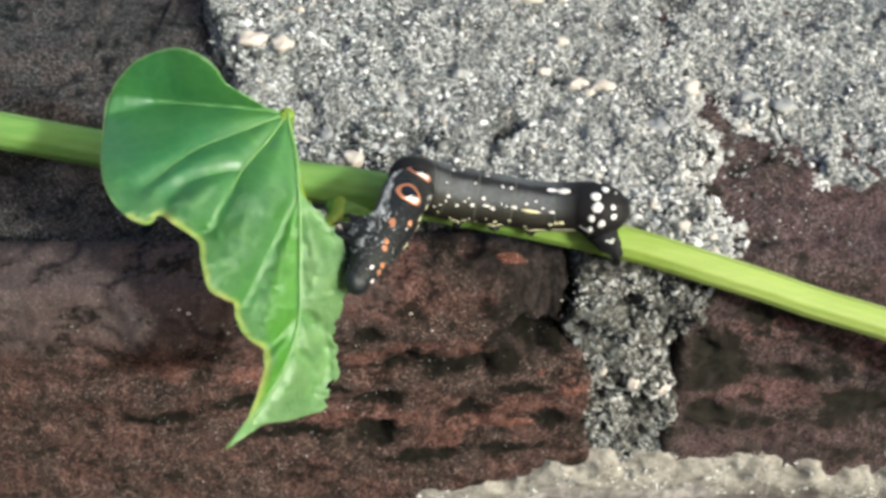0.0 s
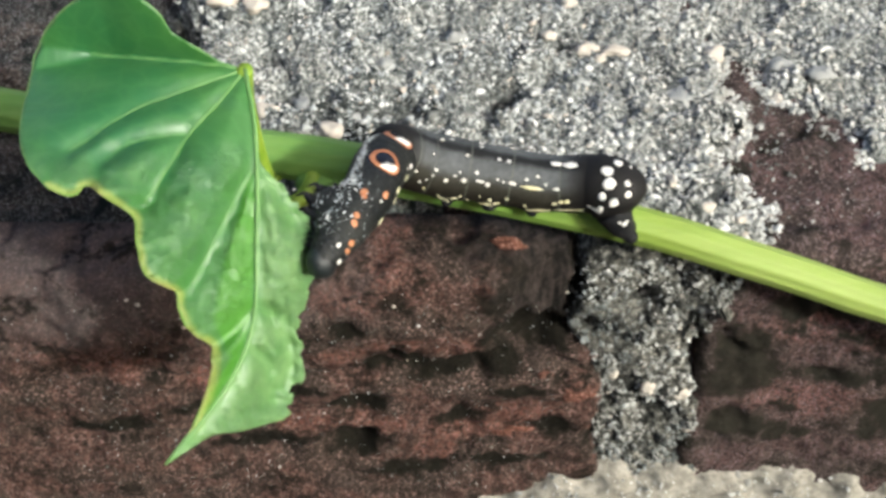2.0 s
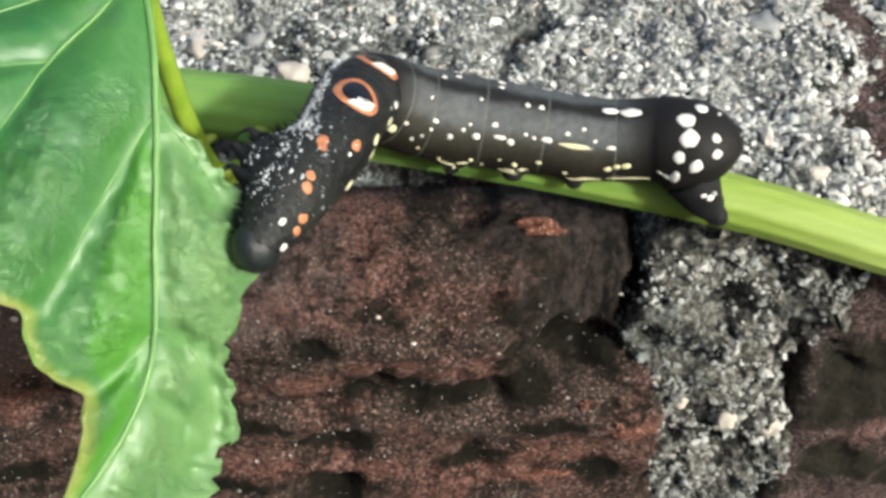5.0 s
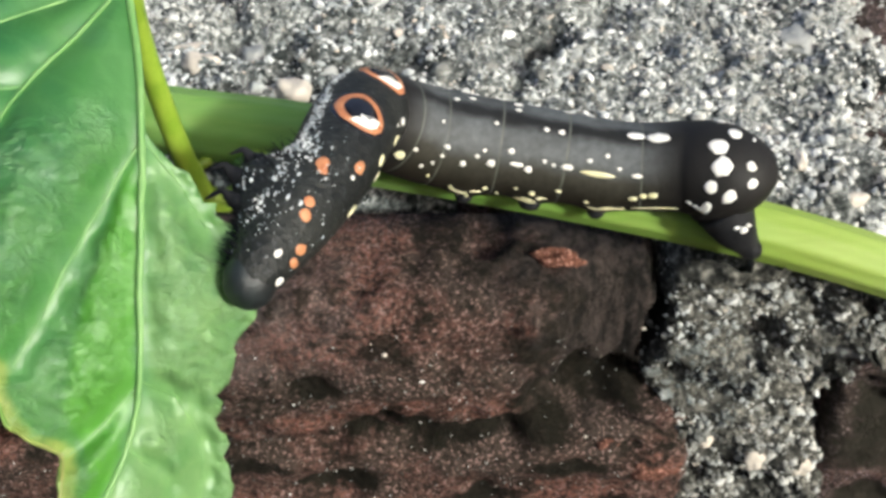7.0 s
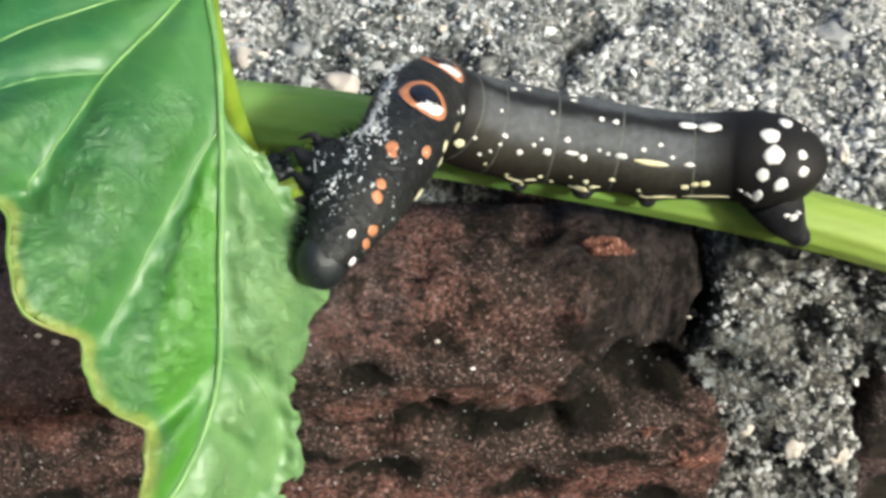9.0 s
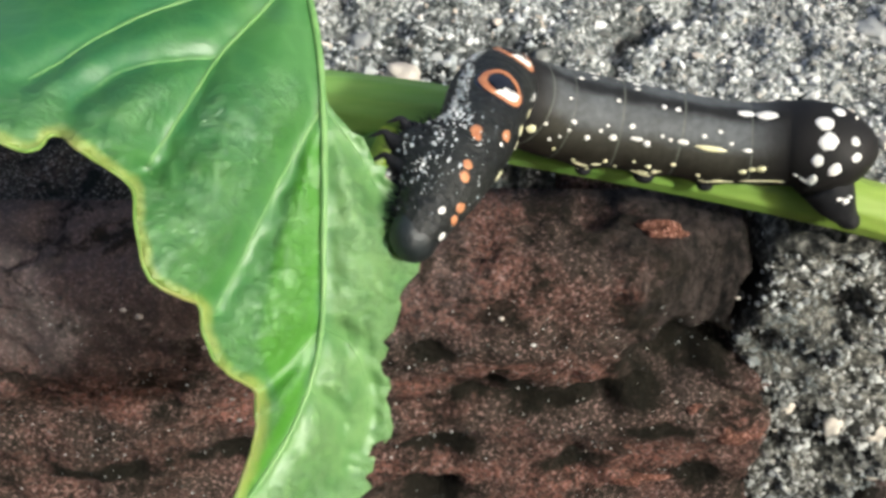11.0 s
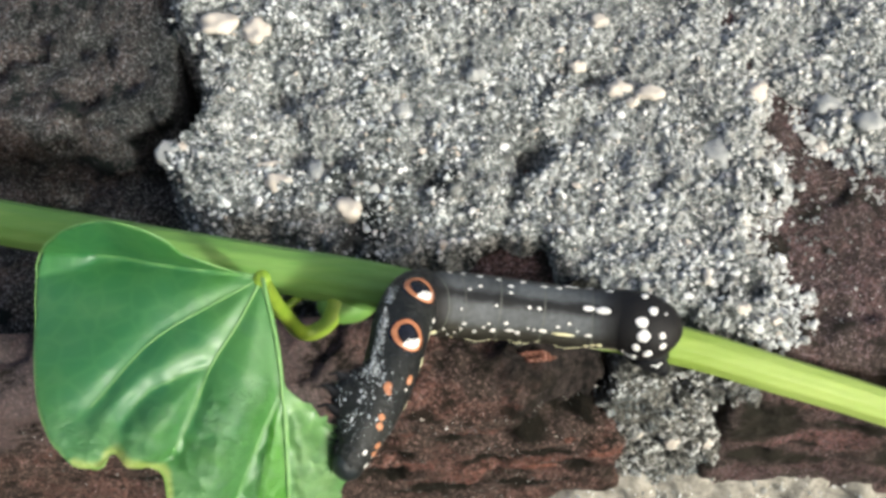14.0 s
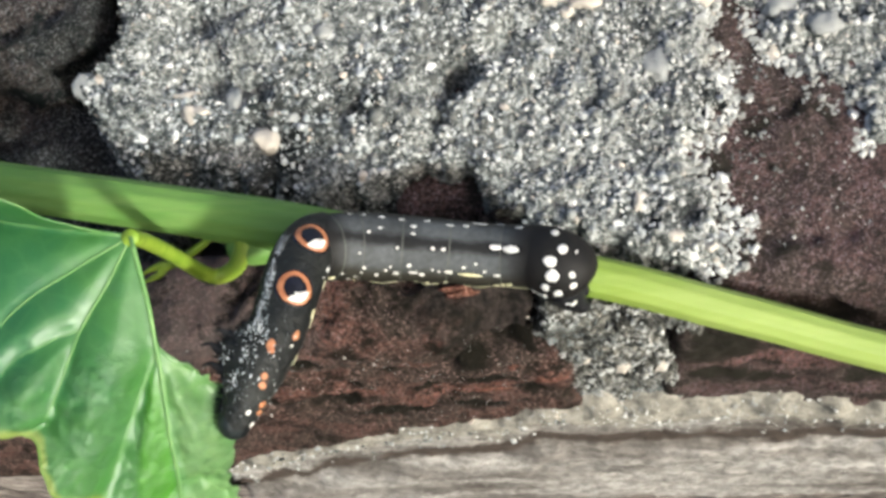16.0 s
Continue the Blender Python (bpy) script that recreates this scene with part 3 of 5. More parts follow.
def brick_mesh(x0, x1, z0, z1, front, depth, fine, seed, amp=0.05, pits=(), rise=0.0):
    """A worn brick as one closed skin: rows run up the front, over the top and round the back; dense where the camera comes near."""
    xs = [x0, x0 + 0.03, x0 + 0.1]
    x = x0 + 0.16
    while x < x1 - 0.16:
        xs.append(x)
        x += fine if -6.2 < x < 6.2 else 0.6
    xs += [x1 - 0.1, x1 - 0.03, x1]
    up = [(0.0, z0 + k * fine * 1.1) for k in range(int((z1 - z0 - 0.25) / (fine * 1.1)))]
    arc = [(0.25 * (1 - math.cos(a)), z1 - 0.25 + 0.25 * math.sin(a)) for a in np.linspace(0.0, math.pi / 2, 8)]
    flat = [(0.25 + k * fine * 1.2, z1) for k in range(1, int(min(1.6 + 9.0 * rise, depth - 0.4) / (fine * 1.2)))]
    back = [(d, z1) for d in (2.9, 3.6, 5.0) if d < depth - 0.3] + [(depth, z1)] + [(depth, 0.5 * (z0 + z1)), (depth, z0), (depth * 0.5, z0), (0.3, z0)]
    loop = up + arc + flat + back
    verts = []
    for i, x in enumerate(xs):
        end = min(i, len(xs) - 1 - i)
        pinch = (0.18, 0.07, 0.02)[end] if end < 3 else 0.0
        for d, z in loop:
            f = front(x, z) if callable(front) else front
            zz = z - pinch if z > z1 - 0.05 else max(z, z0 + pinch)
            p = Vector((x, f + max(d, pinch) if d < depth else f + d - pinch, zz))
            if d < depth - 0.1 and z > z0:
                n = amp * fuzz((p.x + seed, p.y, p.z), 0.8) + 0.5 * amp * fuzz((p.x + seed, p.y, p.z), 0.2) + 0.22 * amp * fuzz((p.x + seed, p.y, p.z), 0.07, 3)
                way = Vector((0, -1, 0)) if d == 0 else Vector((0, 0, 1)) if z >= z1 else Vector((0, -0.7, 0.7))
                worn = fuzz((p.x + 2 * seed, p.y, p.z * 1.4), 0.55, 3)
                n -= 1.3 * amp * float(step(0.22, 0.62, worn))
                p += way * n
                for px, pz, pr, pd in pits:
                    if d < 0.1:
                        p.y += pd * math.exp(-((x - px) ** 2 + 1.6 * (z - pz) ** 2) / (pr * pr) * (1 + 0.7 * fuzz((x, 0, z), 0.25, 2)))
            p.z += rise * d * float(step(z1 - 1.0, z1, z))
            p.x += 0.14 * fuzz((seed + 3.0, p.y, p.z), 0.5, 3) * float(step(x1 - 0.5, x1 - 0.05, x))
            verts.append(p)
    n = len(loop)
    faces = [(i * n + j, (i + 1) * n + j, (i + 1) * n + (j + 1) % n, i * n + (j + 1) % n) for i in range(len(xs) - 1) for j in range(n)]
    faces += [tuple(range(n)), tuple(range((len(xs) - 1) * n, len(xs) * n))[::-1]]
    return verts, faces


def bed_edge(x):
    """That line as it is broken."""
    return bed_line(x) + 0.36 * fuzz((x, 0, 4.0), 1.1) + 0.07 * fuzz((x, 0, 6.0), 0.35)


def bed_y(x, z, edge):
    out = float(step(edge + 0.35, edge - 0.35, z + 0.20 * fuzz((x, 7.0, z), 0.3, 3)))
    low = float(step(0.9, 1.4, edge - z + 0.1 * math.sin(1.3 * x)))
    return 10.62 - 0.60 * out + 0.10 * low - 0.16 * float(step(1.7, 2.3, edge - z)) + 0.07 * fuzz((x * 0.4, 5.0, z), 0.5) + 0.035 * fuzz((x * 0.6, 2.0, z), 0.2) + 0.03 * fuzz((x, 3.0, z), 0.06, 2) + 0.9 * float(step(-3.3, -3.55, x + 0.1 * fuzz((0, 1.0, z), 0.5)))


FACE_SKIN = []


def build_wall():
    wall = thing("wall_front", (0, 20, 0), "old weathered brick wall with crumbling grey mortar on top", "wall", kind="structure")
    # the hidden core and the far lengths of the wall
    bm = bmesh.new()
    for lo, hi in (((-150, 14.9, 0), (-22.2, 34, 40.2)), ((23.2, 10.6, 0), (150, 34, 40.2)), ((-22.2, 16.5, 0), (23.2, 34, 39.9)), ((-22.2, 10.9, 0), (23.2, 16.5, 36.4))):
        made = bmesh.ops.create_cube(bm, size=1.0)["verts"]
        for v in made:
            v.co = Vector([(a + b) / 2 + c * (b - a) for a, b, c in zip(lo, hi, v.co)])
    part("core", bm, RENDER, wall, "rough rubble core", smooth=False)
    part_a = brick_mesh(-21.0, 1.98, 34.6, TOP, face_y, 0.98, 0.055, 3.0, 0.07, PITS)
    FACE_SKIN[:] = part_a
    lay_marks(sheet_part("brick", *part_a, BRICK, wall, "worn brown brick with black algae in its pits"), part_a[0], (("stain_shade", STAIN_SHADES), ("dark_corner", DARK_CORNER), ("bare", BARE_LIT), ("sky_lit", ((-3.4, 40.5, 1.7, 0.55), (-6.0, 40.4, 2.0, 0.6)))))
    part_b = brick_mesh(3.05, 22.0, 36.0, 40.44, lambda x, z: 10.2 + 0.05 * math.sin(2 * x), 5.5, 0.06, 11.0, 0.07, (), 0.12)
    lay_marks(sheet_part("brick", *part_b, BRICK_RED, wall, "red brick with a bare top"), part_b[0],
              (("stain_shade", ((3.5, 38.9, 0.4, 0.5), (4.3, 39.7, 0.5, 0.14), (3.7, 37.7, 0.5, 0.2), (4.6, 38.6, 0.5, 0.14), (5.6, 38.0, 0.6, 0.3))), ("bare", ((4.2, 39.4, 0.5, 0.2), (4.5, 38.2, 0.7, 0.25), (5.6, 39.2, 0.6, 0.3)))))
    sheet_part("brick", *brick_mesh(0.12, 1.5, 36.8, 40.40, 11.25, 5.0, 0.09, 23.0, 0.05), BRICK_RED, wall)
    # the crevice and the brick behind it carry their shade in the colour
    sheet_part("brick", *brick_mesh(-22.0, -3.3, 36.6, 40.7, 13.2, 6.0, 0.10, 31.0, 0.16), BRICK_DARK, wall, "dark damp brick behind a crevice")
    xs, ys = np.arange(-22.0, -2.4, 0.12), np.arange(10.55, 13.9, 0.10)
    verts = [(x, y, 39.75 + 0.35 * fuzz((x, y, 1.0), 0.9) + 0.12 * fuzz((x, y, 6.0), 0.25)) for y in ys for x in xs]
    sheet_part("crevice_soil", verts, grid_faces(len(xs), len(ys)), BRICK_DARK, wall, "dark soil in a crevice, shade in its colour")
    # loose mortar on the tops
    xs, ys = np.arange(-4.2, 7.0, 0.045), np.arange(10.25, 16.6, 0.045)
    verts = [(x, y, mortar_height(x, y)) for y in ys for x in xs]
    faces = [f for f in grid_faces(len(xs), len(ys)) if max(verts[i][2] for i in f) > TOP - (1.6 if verts[f[0]][0] < 3.0 else 0.42)]
    sheet_part("mortar_bed", verts, faces, MORTAR, wall, "grey gritty mortar, broken at its rim")
    # the upright joint between the two bricks
    def joint_y(x, z):
        left = float(np.interp(z, [36.2, 37.5, 38.6, 39.2, 39.6, 39.75, 40.8], [1.7, 1.85, 1.85, 1.5, 1.42, 1.60, 1.62])) + 0.14 * fuzz((0.0, 4.0, z), 0.35, 3)
        right = float(np.interp(z, [36.2, 37.6, 38.4, 38.8, 39.3, 40.1, 40.8], [3.5, 3.2, 3.1, 2.95, 3.15, 3.3, 3.3])) + 0.16 * fuzz((0.0, 6.0, z), 0.4, 3)
        caves = sum(d * math.exp(-(((x - cx) / rx) ** 2 + ((z - cz) / rz) ** 2)) for cx, cz, rx, rz, d in ((3.30, 38.85, 0.28, 0.34, 0.9), (2.28, 39.82, 0.24, 0.16, 0.45), (2.08, 39.22, 0.12, 0.11, 0.4), (1.72, 39.42, 0.13, 0.12, 0.35),
                    (2.55, 38.0, 0.24, 0.15, 0.4), (1.95, 38.2, 0.16, 0.15, 0.35), (2.72, 39.3, 0.22, 0.10, 0.35), (2.6, 40.15, 0.18, 0.10, 0.3), (2.95, 39.6, 0.14, 0.14, 0.3), (2.2, 38.6, 0.2, 0.10, 0.3)))
        rough = 0.13 * fuzz((x, 1.0, z), 0.6) + 0.13 * fuzz((x, 2.0, z), 0.2) + 0.04 * fuzz((x, 3.0, z), 0.07, 3)
        return 10.16 + rough + caves + 0.9 * float(step(left + 0.10, left - 0.10, x)) + 0.5 * float(step(right - 0.12, right + 0.22, x)) + 0.12 * float(step(38.4, 37.2, z))
    zs, xs = np.arange(36.2, 40.75, 0.04), np.arange(1.2, 3.85, 0.04)
    verts = [(x, joint_y(x, z), z - 0.6 * float(step(2.95, 3.25, x) * step(39.6, 40.3, z))) for z in zs for x in xs]
    sheet_part("mortar_joint", verts, grid_faces(len(xs), len(zs)), MORTAR_SHADED, wall, "crumbling mortar in the upright joint, shade in its colour")
    # the pale bed under the course and the coated wall below it
    zs, xs = np.arange(32.0, 37.8, 0.05), np.arange(-7.0, 9.0, 0.06)
    edges = {x: bed_edge(x) for x in xs}
    verts = [(x, bed_y(x, z, edges[x]), z) for z in zs for x in xs]
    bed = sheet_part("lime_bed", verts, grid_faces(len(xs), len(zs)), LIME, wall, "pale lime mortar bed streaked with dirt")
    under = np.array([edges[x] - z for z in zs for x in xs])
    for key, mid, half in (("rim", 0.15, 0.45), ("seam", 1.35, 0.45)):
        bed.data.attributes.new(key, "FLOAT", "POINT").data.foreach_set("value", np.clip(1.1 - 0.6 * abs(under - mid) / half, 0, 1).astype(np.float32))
    zs, xs = np.arange(0.0, 32.1, 0.4), np.arange(-22.0, 23.3, 0.3)
    verts = [(x, 10.35 + 0.25 * fuzz((x * 0.4, 5.0, z), 1.5) + 0.1 * fuzz((x, 2.0, z), 0.5), z) for z in zs for x in xs]
    sheet_part("render_coat", verts, grid_faces(len(xs), len(zs)), RENDER, wall, "weathered grey render on the wall's foot")
    return wall, joint_y


# x, y, three half-widths, and 1 for a pale one
STONES = (
    (-1.17, 11.95, 0.17, 0.15, 0.12, 1), (-2.05, 12.52, 0.15, 0.05, 0.05, 1), (-1.95, 12.28, 0.16, 0.11, 0.09, 1), (3.42, 13.35, 0.14, 0.13, 0.12, 1), (3.75, 13.25, 0.22, 0.16, 0.1, 0),
    (2.92, 12.6, 0.17, 0.24, 0.06, 0), (-3.22, 12.72, 0.15, 0.2, 0.12, 0), (-2.75, 14.3, 0.24, 0.18, 0.12, 1), (-2.3, 14.2, 0.16, 0.2, 0.1, 1), (2.2, 13.3, 0.16, 0.1, 0.08, 1),
    (1.3, 15.2, 0.2, 0.12, 0.1, 1), (0.25, 13.6, 0.13, 0.1, 0.08, 0), (4.2, 13.2, 0.2, 0.15, 0.1, 0), (1.86, 13.42, 0.15, 0.12, 0.1, 1), (4.6, 12.9, 0.18, 0.14, 0.1, 0),
)
GRAVEL = (
    (-1.55, 12.45, 0.12, 0.17, 0.1, 0), (2.95, 10.72, 0.09, 0.07, 0.06, 1), (-0.15, 11.5, 0.06, 0.06, 0.05, 1), (2.6, 11.05, 0.05, 0.11, 0.05, 1), (-0.9, 12.2, 0.08, 0.07, 0.06, 0),
    (2.45, 11.5, 0.07, 0.07, 0.06, 1), (-0.6, 13.2, 0.12, 0.1, 0.08, 0), (1.95, 10.95, 0.07, 0.07, 0.06, 0), (1.42, 13.75, 0.1, 0.08, 0.08, 1), (2.0, 13.2, 0.08, 0.06, 0.06, 1),
    (3.3, 10.62, 0.06, 0.05, 0.05, 1), (1.7, 14.3, 0.12, 0.1, 0.08, 1),
)
# x, height, two half-widths
CHIPS = ((0.80, 40.92, 0.15, 0.10), (1.66, 38.62, 0.20, 0.11), (1.28, 38.95, 0.08, 0.06), (0.95, 37.95, 0.20, 0.10))


def scatter_grit(wall, joint_y):
    """Sand and fine gravel set in the mortar."""
    rnd = random.Random(5)
    bm = bmesh.new()
    ball = bmesh.ops.create_icosphere(bm, subdivisions=1, radius=1.0)["verts"]
    unit = np.array([v.co[:] for v in ball])
    tris = np.array([[v.index for v in f.verts] for f in bm.faces])
    bm.free()
    spots = []
    while len(spots) < 27000:
        x, y = rnd.uniform(-3.9, 6.2), rnd.uniform(10.3, 16.2)
        if rnd.random() > mortar_cover(x, y) or rnd.random() < 5.0 * hollow(x, y) - 0.2 or (x > 4.9 and rnd.random() < 0.4) or (y > 14.6 and rnd.random() < 0.4):
            continue
        r = min(0.06, 0.0122 * math.exp(rnd.gauss(0.16, 0.5)))
        spots.append((x, y, mortar_height(x, y) + 0.25 * r, r))
    # on the broken rim, and strewn thinly over the bare brick beside it
    while len(spots) < 31500:
        x, y = rnd.uniform(-3.9, 5.0), rnd.uniform(10.3, 13.6)
        cover = mortar_cover(x, y)
        if 0.04 < cover < 0.97:
            r = min(0.06, 0.017 * math.exp(rnd.gauss(0.1, 0.5)))
            spots.append((x, y, max(mortar_height(x, y), 40.44 + 0.12 * (y - 10.2) if x > 3.05 else 0.0) + 0.2 * r, r))
    first_shaded = len(spots)
    while len(spots) < 31750:
        x, y = 2.9 + abs(rnd.gauss(0.0, 1.3)), rnd.uniform(10.6, 13.2)
        if 3.1 < x < 6.0 and mortar_cover(x, y) < 0.05:
            spots.append((x, y, 40.45 + 0.12 * (y - 10.2), min(0.035, 0.010 * math.exp(rnd.gauss(0.1, 0.5)))))
    for _ in range(7000):
        x, z = rnd.uniform(1.35, 3.5), rnd.uniform(36.6, 40.5)
        y = joint_y(x, z)
        if y > 10.75 or rnd.random() < 1.6 * (y - 10.26):
            continue
        r = min(0.055, 0.0145 * math.exp(rnd.gauss(0.05, 0.5)))
        spots.append((x, y - 0.2 * r, z, r))
    first_pale = len(spots)
    for _ in range(2600):
        x, down = rnd.uniform(-3.2, 6.5), rnd.gauss(0.12, 0.35)
        edge = bed_edge(x)
        if noise.noise(Vector((x, down, 3.0)) * 1.7) < rnd.uniform(-0.5, 0.4):
            continue
        r = min(0.05, 0.0135 * math.exp(rnd.gauss(0.05, 0.5)))
        spots.append((x, bed_y(x, edge - down, edge) - 0.15 * r, edge - down, r))
    verts, faces = [], []
    for k, (x, y, z, r) in enumerate(spots):
        size = np.array([rnd.uniform(0.55, 1.5), rnd.uniform(0.6, 1.3), rnd.uniform(0.5, 1.0)]) * r
        turn = np.array(Euler((rnd.uniform(-0.6, 0.6), rnd.uniform(-0.6, 0.6), rnd.uniform(0, 6.28))).to_matrix())
        rough = 1 + np.array([rnd.uniform(-0.30, 0.25) for _ in range(len(unit))])
        verts.append((unit * rough[:, None] * size) @ turn.T + (x, y, z))
        faces.append(tris + k * len(unit))
    for label, material, a, e in (("grey and white sand grains in the mortar", GRAINS, 0, first_shaded), ("sand grains in the upright joint, shade in their colour", GRAINS_SHADED, first_shaded, first_pale), ("pale sand grains on the lime", GRAINS, first_pale, len(spots))):
        sheet_part("sand_grains", np.concatenate(verts[a:e]), (np.concatenate(faces[a:e]) - a * len(unit)).tolist(), material, wall, label, kind="stuff", smooth=False)
    # stones large enough to be told apart
    for k, (x, y, sx, sy, sz, pale) in enumerate(STONES + GRAVEL):
        bm = bmesh.new()
        lump(bm, (x, y, mortar_height(x, y) + 0.30 * sz), (sx * 0.9, sy * 0.9, sz * 0.9), 40 + k, 3, 0.5)
        part("pebble", bm, PEBBLE_PALE if pale else PEBBLE_GREY, wall)
    for k, (x, z, s, pale) in enumerate(((1.50, 39.36, 0.10, 1), (1.5, 39.62, 0.06, 1), (2.05, 38.72, 0.1, 1), (2.5, 38.5, 0.11, 1), (2.9, 38.35, 0.12, 1),
                                         (3.0, 39.7, 0.14, 0), (3.5, 39.7, 0.12, 0), (1.55, 38.3, 0.12, 1), (3.1, 37.6, 0.09, 1))):
        bm = bmesh.new()
        lump(bm, (x, joint_y(x, z) - 0.1 * s, z), (s * 0.8, s * 0.6, s * 0.75), 80 + k, 3, 0.5)
        part("pebble", bm, PEBBLE_PALE if pale else PEBBLE_GREY, wall)
    # sand grains stuck to the worn face, and flakes where it broke
    skin = bvhtree.BVHTree.FromPolygons([Vector(v) for v in FACE_SKIN[0]], FACE_SKIN[1])
    for k, (x, z, sx, sz) in enumerate(CHIPS):
        hit = skin.ray_cast(Vector((x, 9.9 - 2.72, z + 2.92)), Vector((0, 0.682, -0.731)))
        bm = bmesh.new()
        lump(bm, hit[0] + Vector((0, 0.02, 0)), (sx, 0.04, sz), 70 + k, 3, 0.9)
        part("brick_chip", bm, BRICK_CHIP, wall, "salmon-red chip of broken brick")
    verts, faces = [], []
    while len(faces) < 1300:
        x, z = rnd.uniform(-4.6, 1.4), rnd.uniform(36.6, 40.45)
        hit = skin.ray_cast(Vector((x, 8.0, z)), Vector((0, 1, 0)))
        if not hit[0] or noise.noise(Vector((x, 1.0, z)) * 1.1) < rnd.uniform(-0.5, 0.3):
            continue
        r = min(0.022, 0.0062 * math.exp(rnd.gauss(0, 0.4)))
        rough = 1 + np.array([rnd.uniform(-0.25, 0.25) for _ in range(len(unit))])
        faces.append(tris + len(verts) * len(unit))
        verts.append(unit * rough[:, None] * r * (1, 0.7, 0.9) + np.array(hit[0]))
    sheet_part("sand_specks", np.concatenate(verts), np.concatenate(faces).tolist(), GRAINS, wall, "pale sand stuck to the worn brick", kind="stuff", smooth=False)
    # loose specks on the bricks' fronts
    for k, (x, z, s) in enumerate(((-0.38, 40.17, 0.024), (1.47, 39.95, 0.02), (-3.0, 40.3, 0.03), (-3.1, 40.38, 0.024), (-2.6, 39.9, 0.022))):
        bm = bmesh.new()
        lump(bm, (x, face_y(x, z) - 0.02, z), (s, s * 0.6, s * 0.7), 120 + k, 2)
        part("pale_speck", bm, PEBBLE_PALE, wall)


def build_ground():
    me = bpy.data.meshes.new("ground")
    r = 300.0
    me.from_pydata([(-r, -r, 0), (r, -r, 0), (r, r, 0), (-r, r, 0)], [], [(0, 1, 2, 3)])
    finish(me, SOIL, False)
    return tagged(new("ground", me), "bare brown soil at the wall's foot", "ground", kind="structure")


def build_far_wall():
    """A plain wall that closes the yard behind the eye."""
    far = thing("wall_back", (0, -260, 0), "plain dull wall across the yard", "wall", kind="structure")
    bm = bmesh.new()
    for v in bmesh.ops.create_cube(bm, size=1.0)["verts"]:
        v.co = Vector((v.co.x * 590, -270 + v.co.y * 20, 110 + v.co.z * 220))
    bmesh.ops.bevel(bm, geom=bm.edges[:], offset=1.5, segments=2, affect="EDGES")
    part("masonry", bm, RENDER, far, smooth=False)


WALL, JOINT_Y = build_wall()
build_far_wall()
scatter_grit(WALL, JOINT_Y)
build_ground()


# ---- the vine: stem, petiole and one half-eaten leaf ----
STEM_LINE = Tube([(-30, 15.5, 44.5, 0.24), (-14, 13.0, 42.6, 0.24), (-6.0, 11.65, 41.62, 0.23), (-3.65, 11.25, 41.40, 0.23), (-2.0, 10.97, 41.29, 0.235), (-0.82, 10.74, 41.25, 0.235),
                  (0.8, 10.47, 41.07, 0.21), (2.23, 10.24, 40.85, 0.20), (3.19, 10.01, 40.66, 0.195), (4.2, 9.77, 40.43, 0.19), (6.5, 9.2, 39.8, 0.19), (10.5, 8.2, 37.5, 0.19),
                  (15.0, 7.2, 26.0, 0.2), (17.0, 6.8, 8.0, 0.2), (17.5, 6.7, -1.0, 0.2)], 900)
LEAF_AT, LEAF_TILT = Vector((-1.7, 8.62, 42.24)), radians(42)
LEAF_RIM = [(-1.63, 1.42), (-1.84, 1.47), (-2.01, 1.57), (-2.22, 1.69), (-2.30, 1.83), (-2.45, 1.95), (-2.68, 2.02), (-2.93, 1.99), (-3.18, 1.89), (-3.43, 1.69),
            (-3.54, 1.44), (-3.43, 1.04), (-3.30, 0.73), (-3.14, 0.47), (-2.97, 0.30), (-2.84, 0.24), (-2.76, 0.25), (-2.72, 0.32), (-2.63, 0.30), (-2.48, 0.18),
            (-2.35, 0.06), (-2.31, -0.08), (-2.23, -0.37), (-2.09, -0.48), (-2.02, -0.53), (-1.99, -0.68), (-1.89, -0.87), (-1.77, -0.99), (-1.74, -1.16), (-1.82, -1.44),
            (-1.90, -1.65), (-2.12, -1.95), (-1.76, -1.72), (-1.54, -1.73), (-1.25, -1.68), (-1.20, -1.46), (-1.10, -1.34), (-1.09, -1.00), (-1.16, -0.92), (-1.12, -0.78),
            (-1.01, -0.52), (-0.91, -0.30), (-0.95, -0.08), (-1.16, 0.26), (-1.43, 0.55), (-1.48, 0.87), (-1.56, 1.17)]
VEINS = [
    ("midrib", 0.026, [(-1.62, 1.41), (-1.50, 0.95), (-1.45, 0.55), (-1.43, 0.0), (-1.44, -0.66), (-1.55, -1.12), (-1.76, -1.50), (-2.09, -1.93)]),
    ("vein", 0.017, [(-1.62, 1.41), (-1.80, 1.10), (-2.01, 0.80), (-2.16, 0.45), (-2.30, 0.18)]),
    ("vein", 0.014, [(-1.62, 1.41), (-2.10, 1.20), (-2.51, 0.99), (-2.90, 0.62)]),
    ("vein", 0.014, [(-1.62, 1.41), (-2.08, 1.47), (-2.61, 1.52), (-3.05, 1.57)]),
    ("vein", 0.010, [(-2.01, 0.80), (-2.25, 0.76), (-2.48, 0.68), (-2.66, 0.52)]),
    ("vein", 0.013, [(-1.45, 0.55), (-1.62, 0.22), (-1.78, -0.15), (-1.95, -0.55)]),
    ("vein", 0.012, [(-1.45, 0.55), (-1.27, 0.30), (-1.14, 0.05)]),
    ("vein", 0.012, [(-1.44, -0.66), (-1.60, -0.85), (-1.75, -1.00)]),
    ("vein", 0.012, [(-1.44, -0.66), (-1.28, -0.82), (-1.22, -1.10), (-1.26, -1.40)]),
    ("vein", 0.009, [(-1.50, -1.00), (-1.36, -1.22), (-1.34, -1.50)]),
]


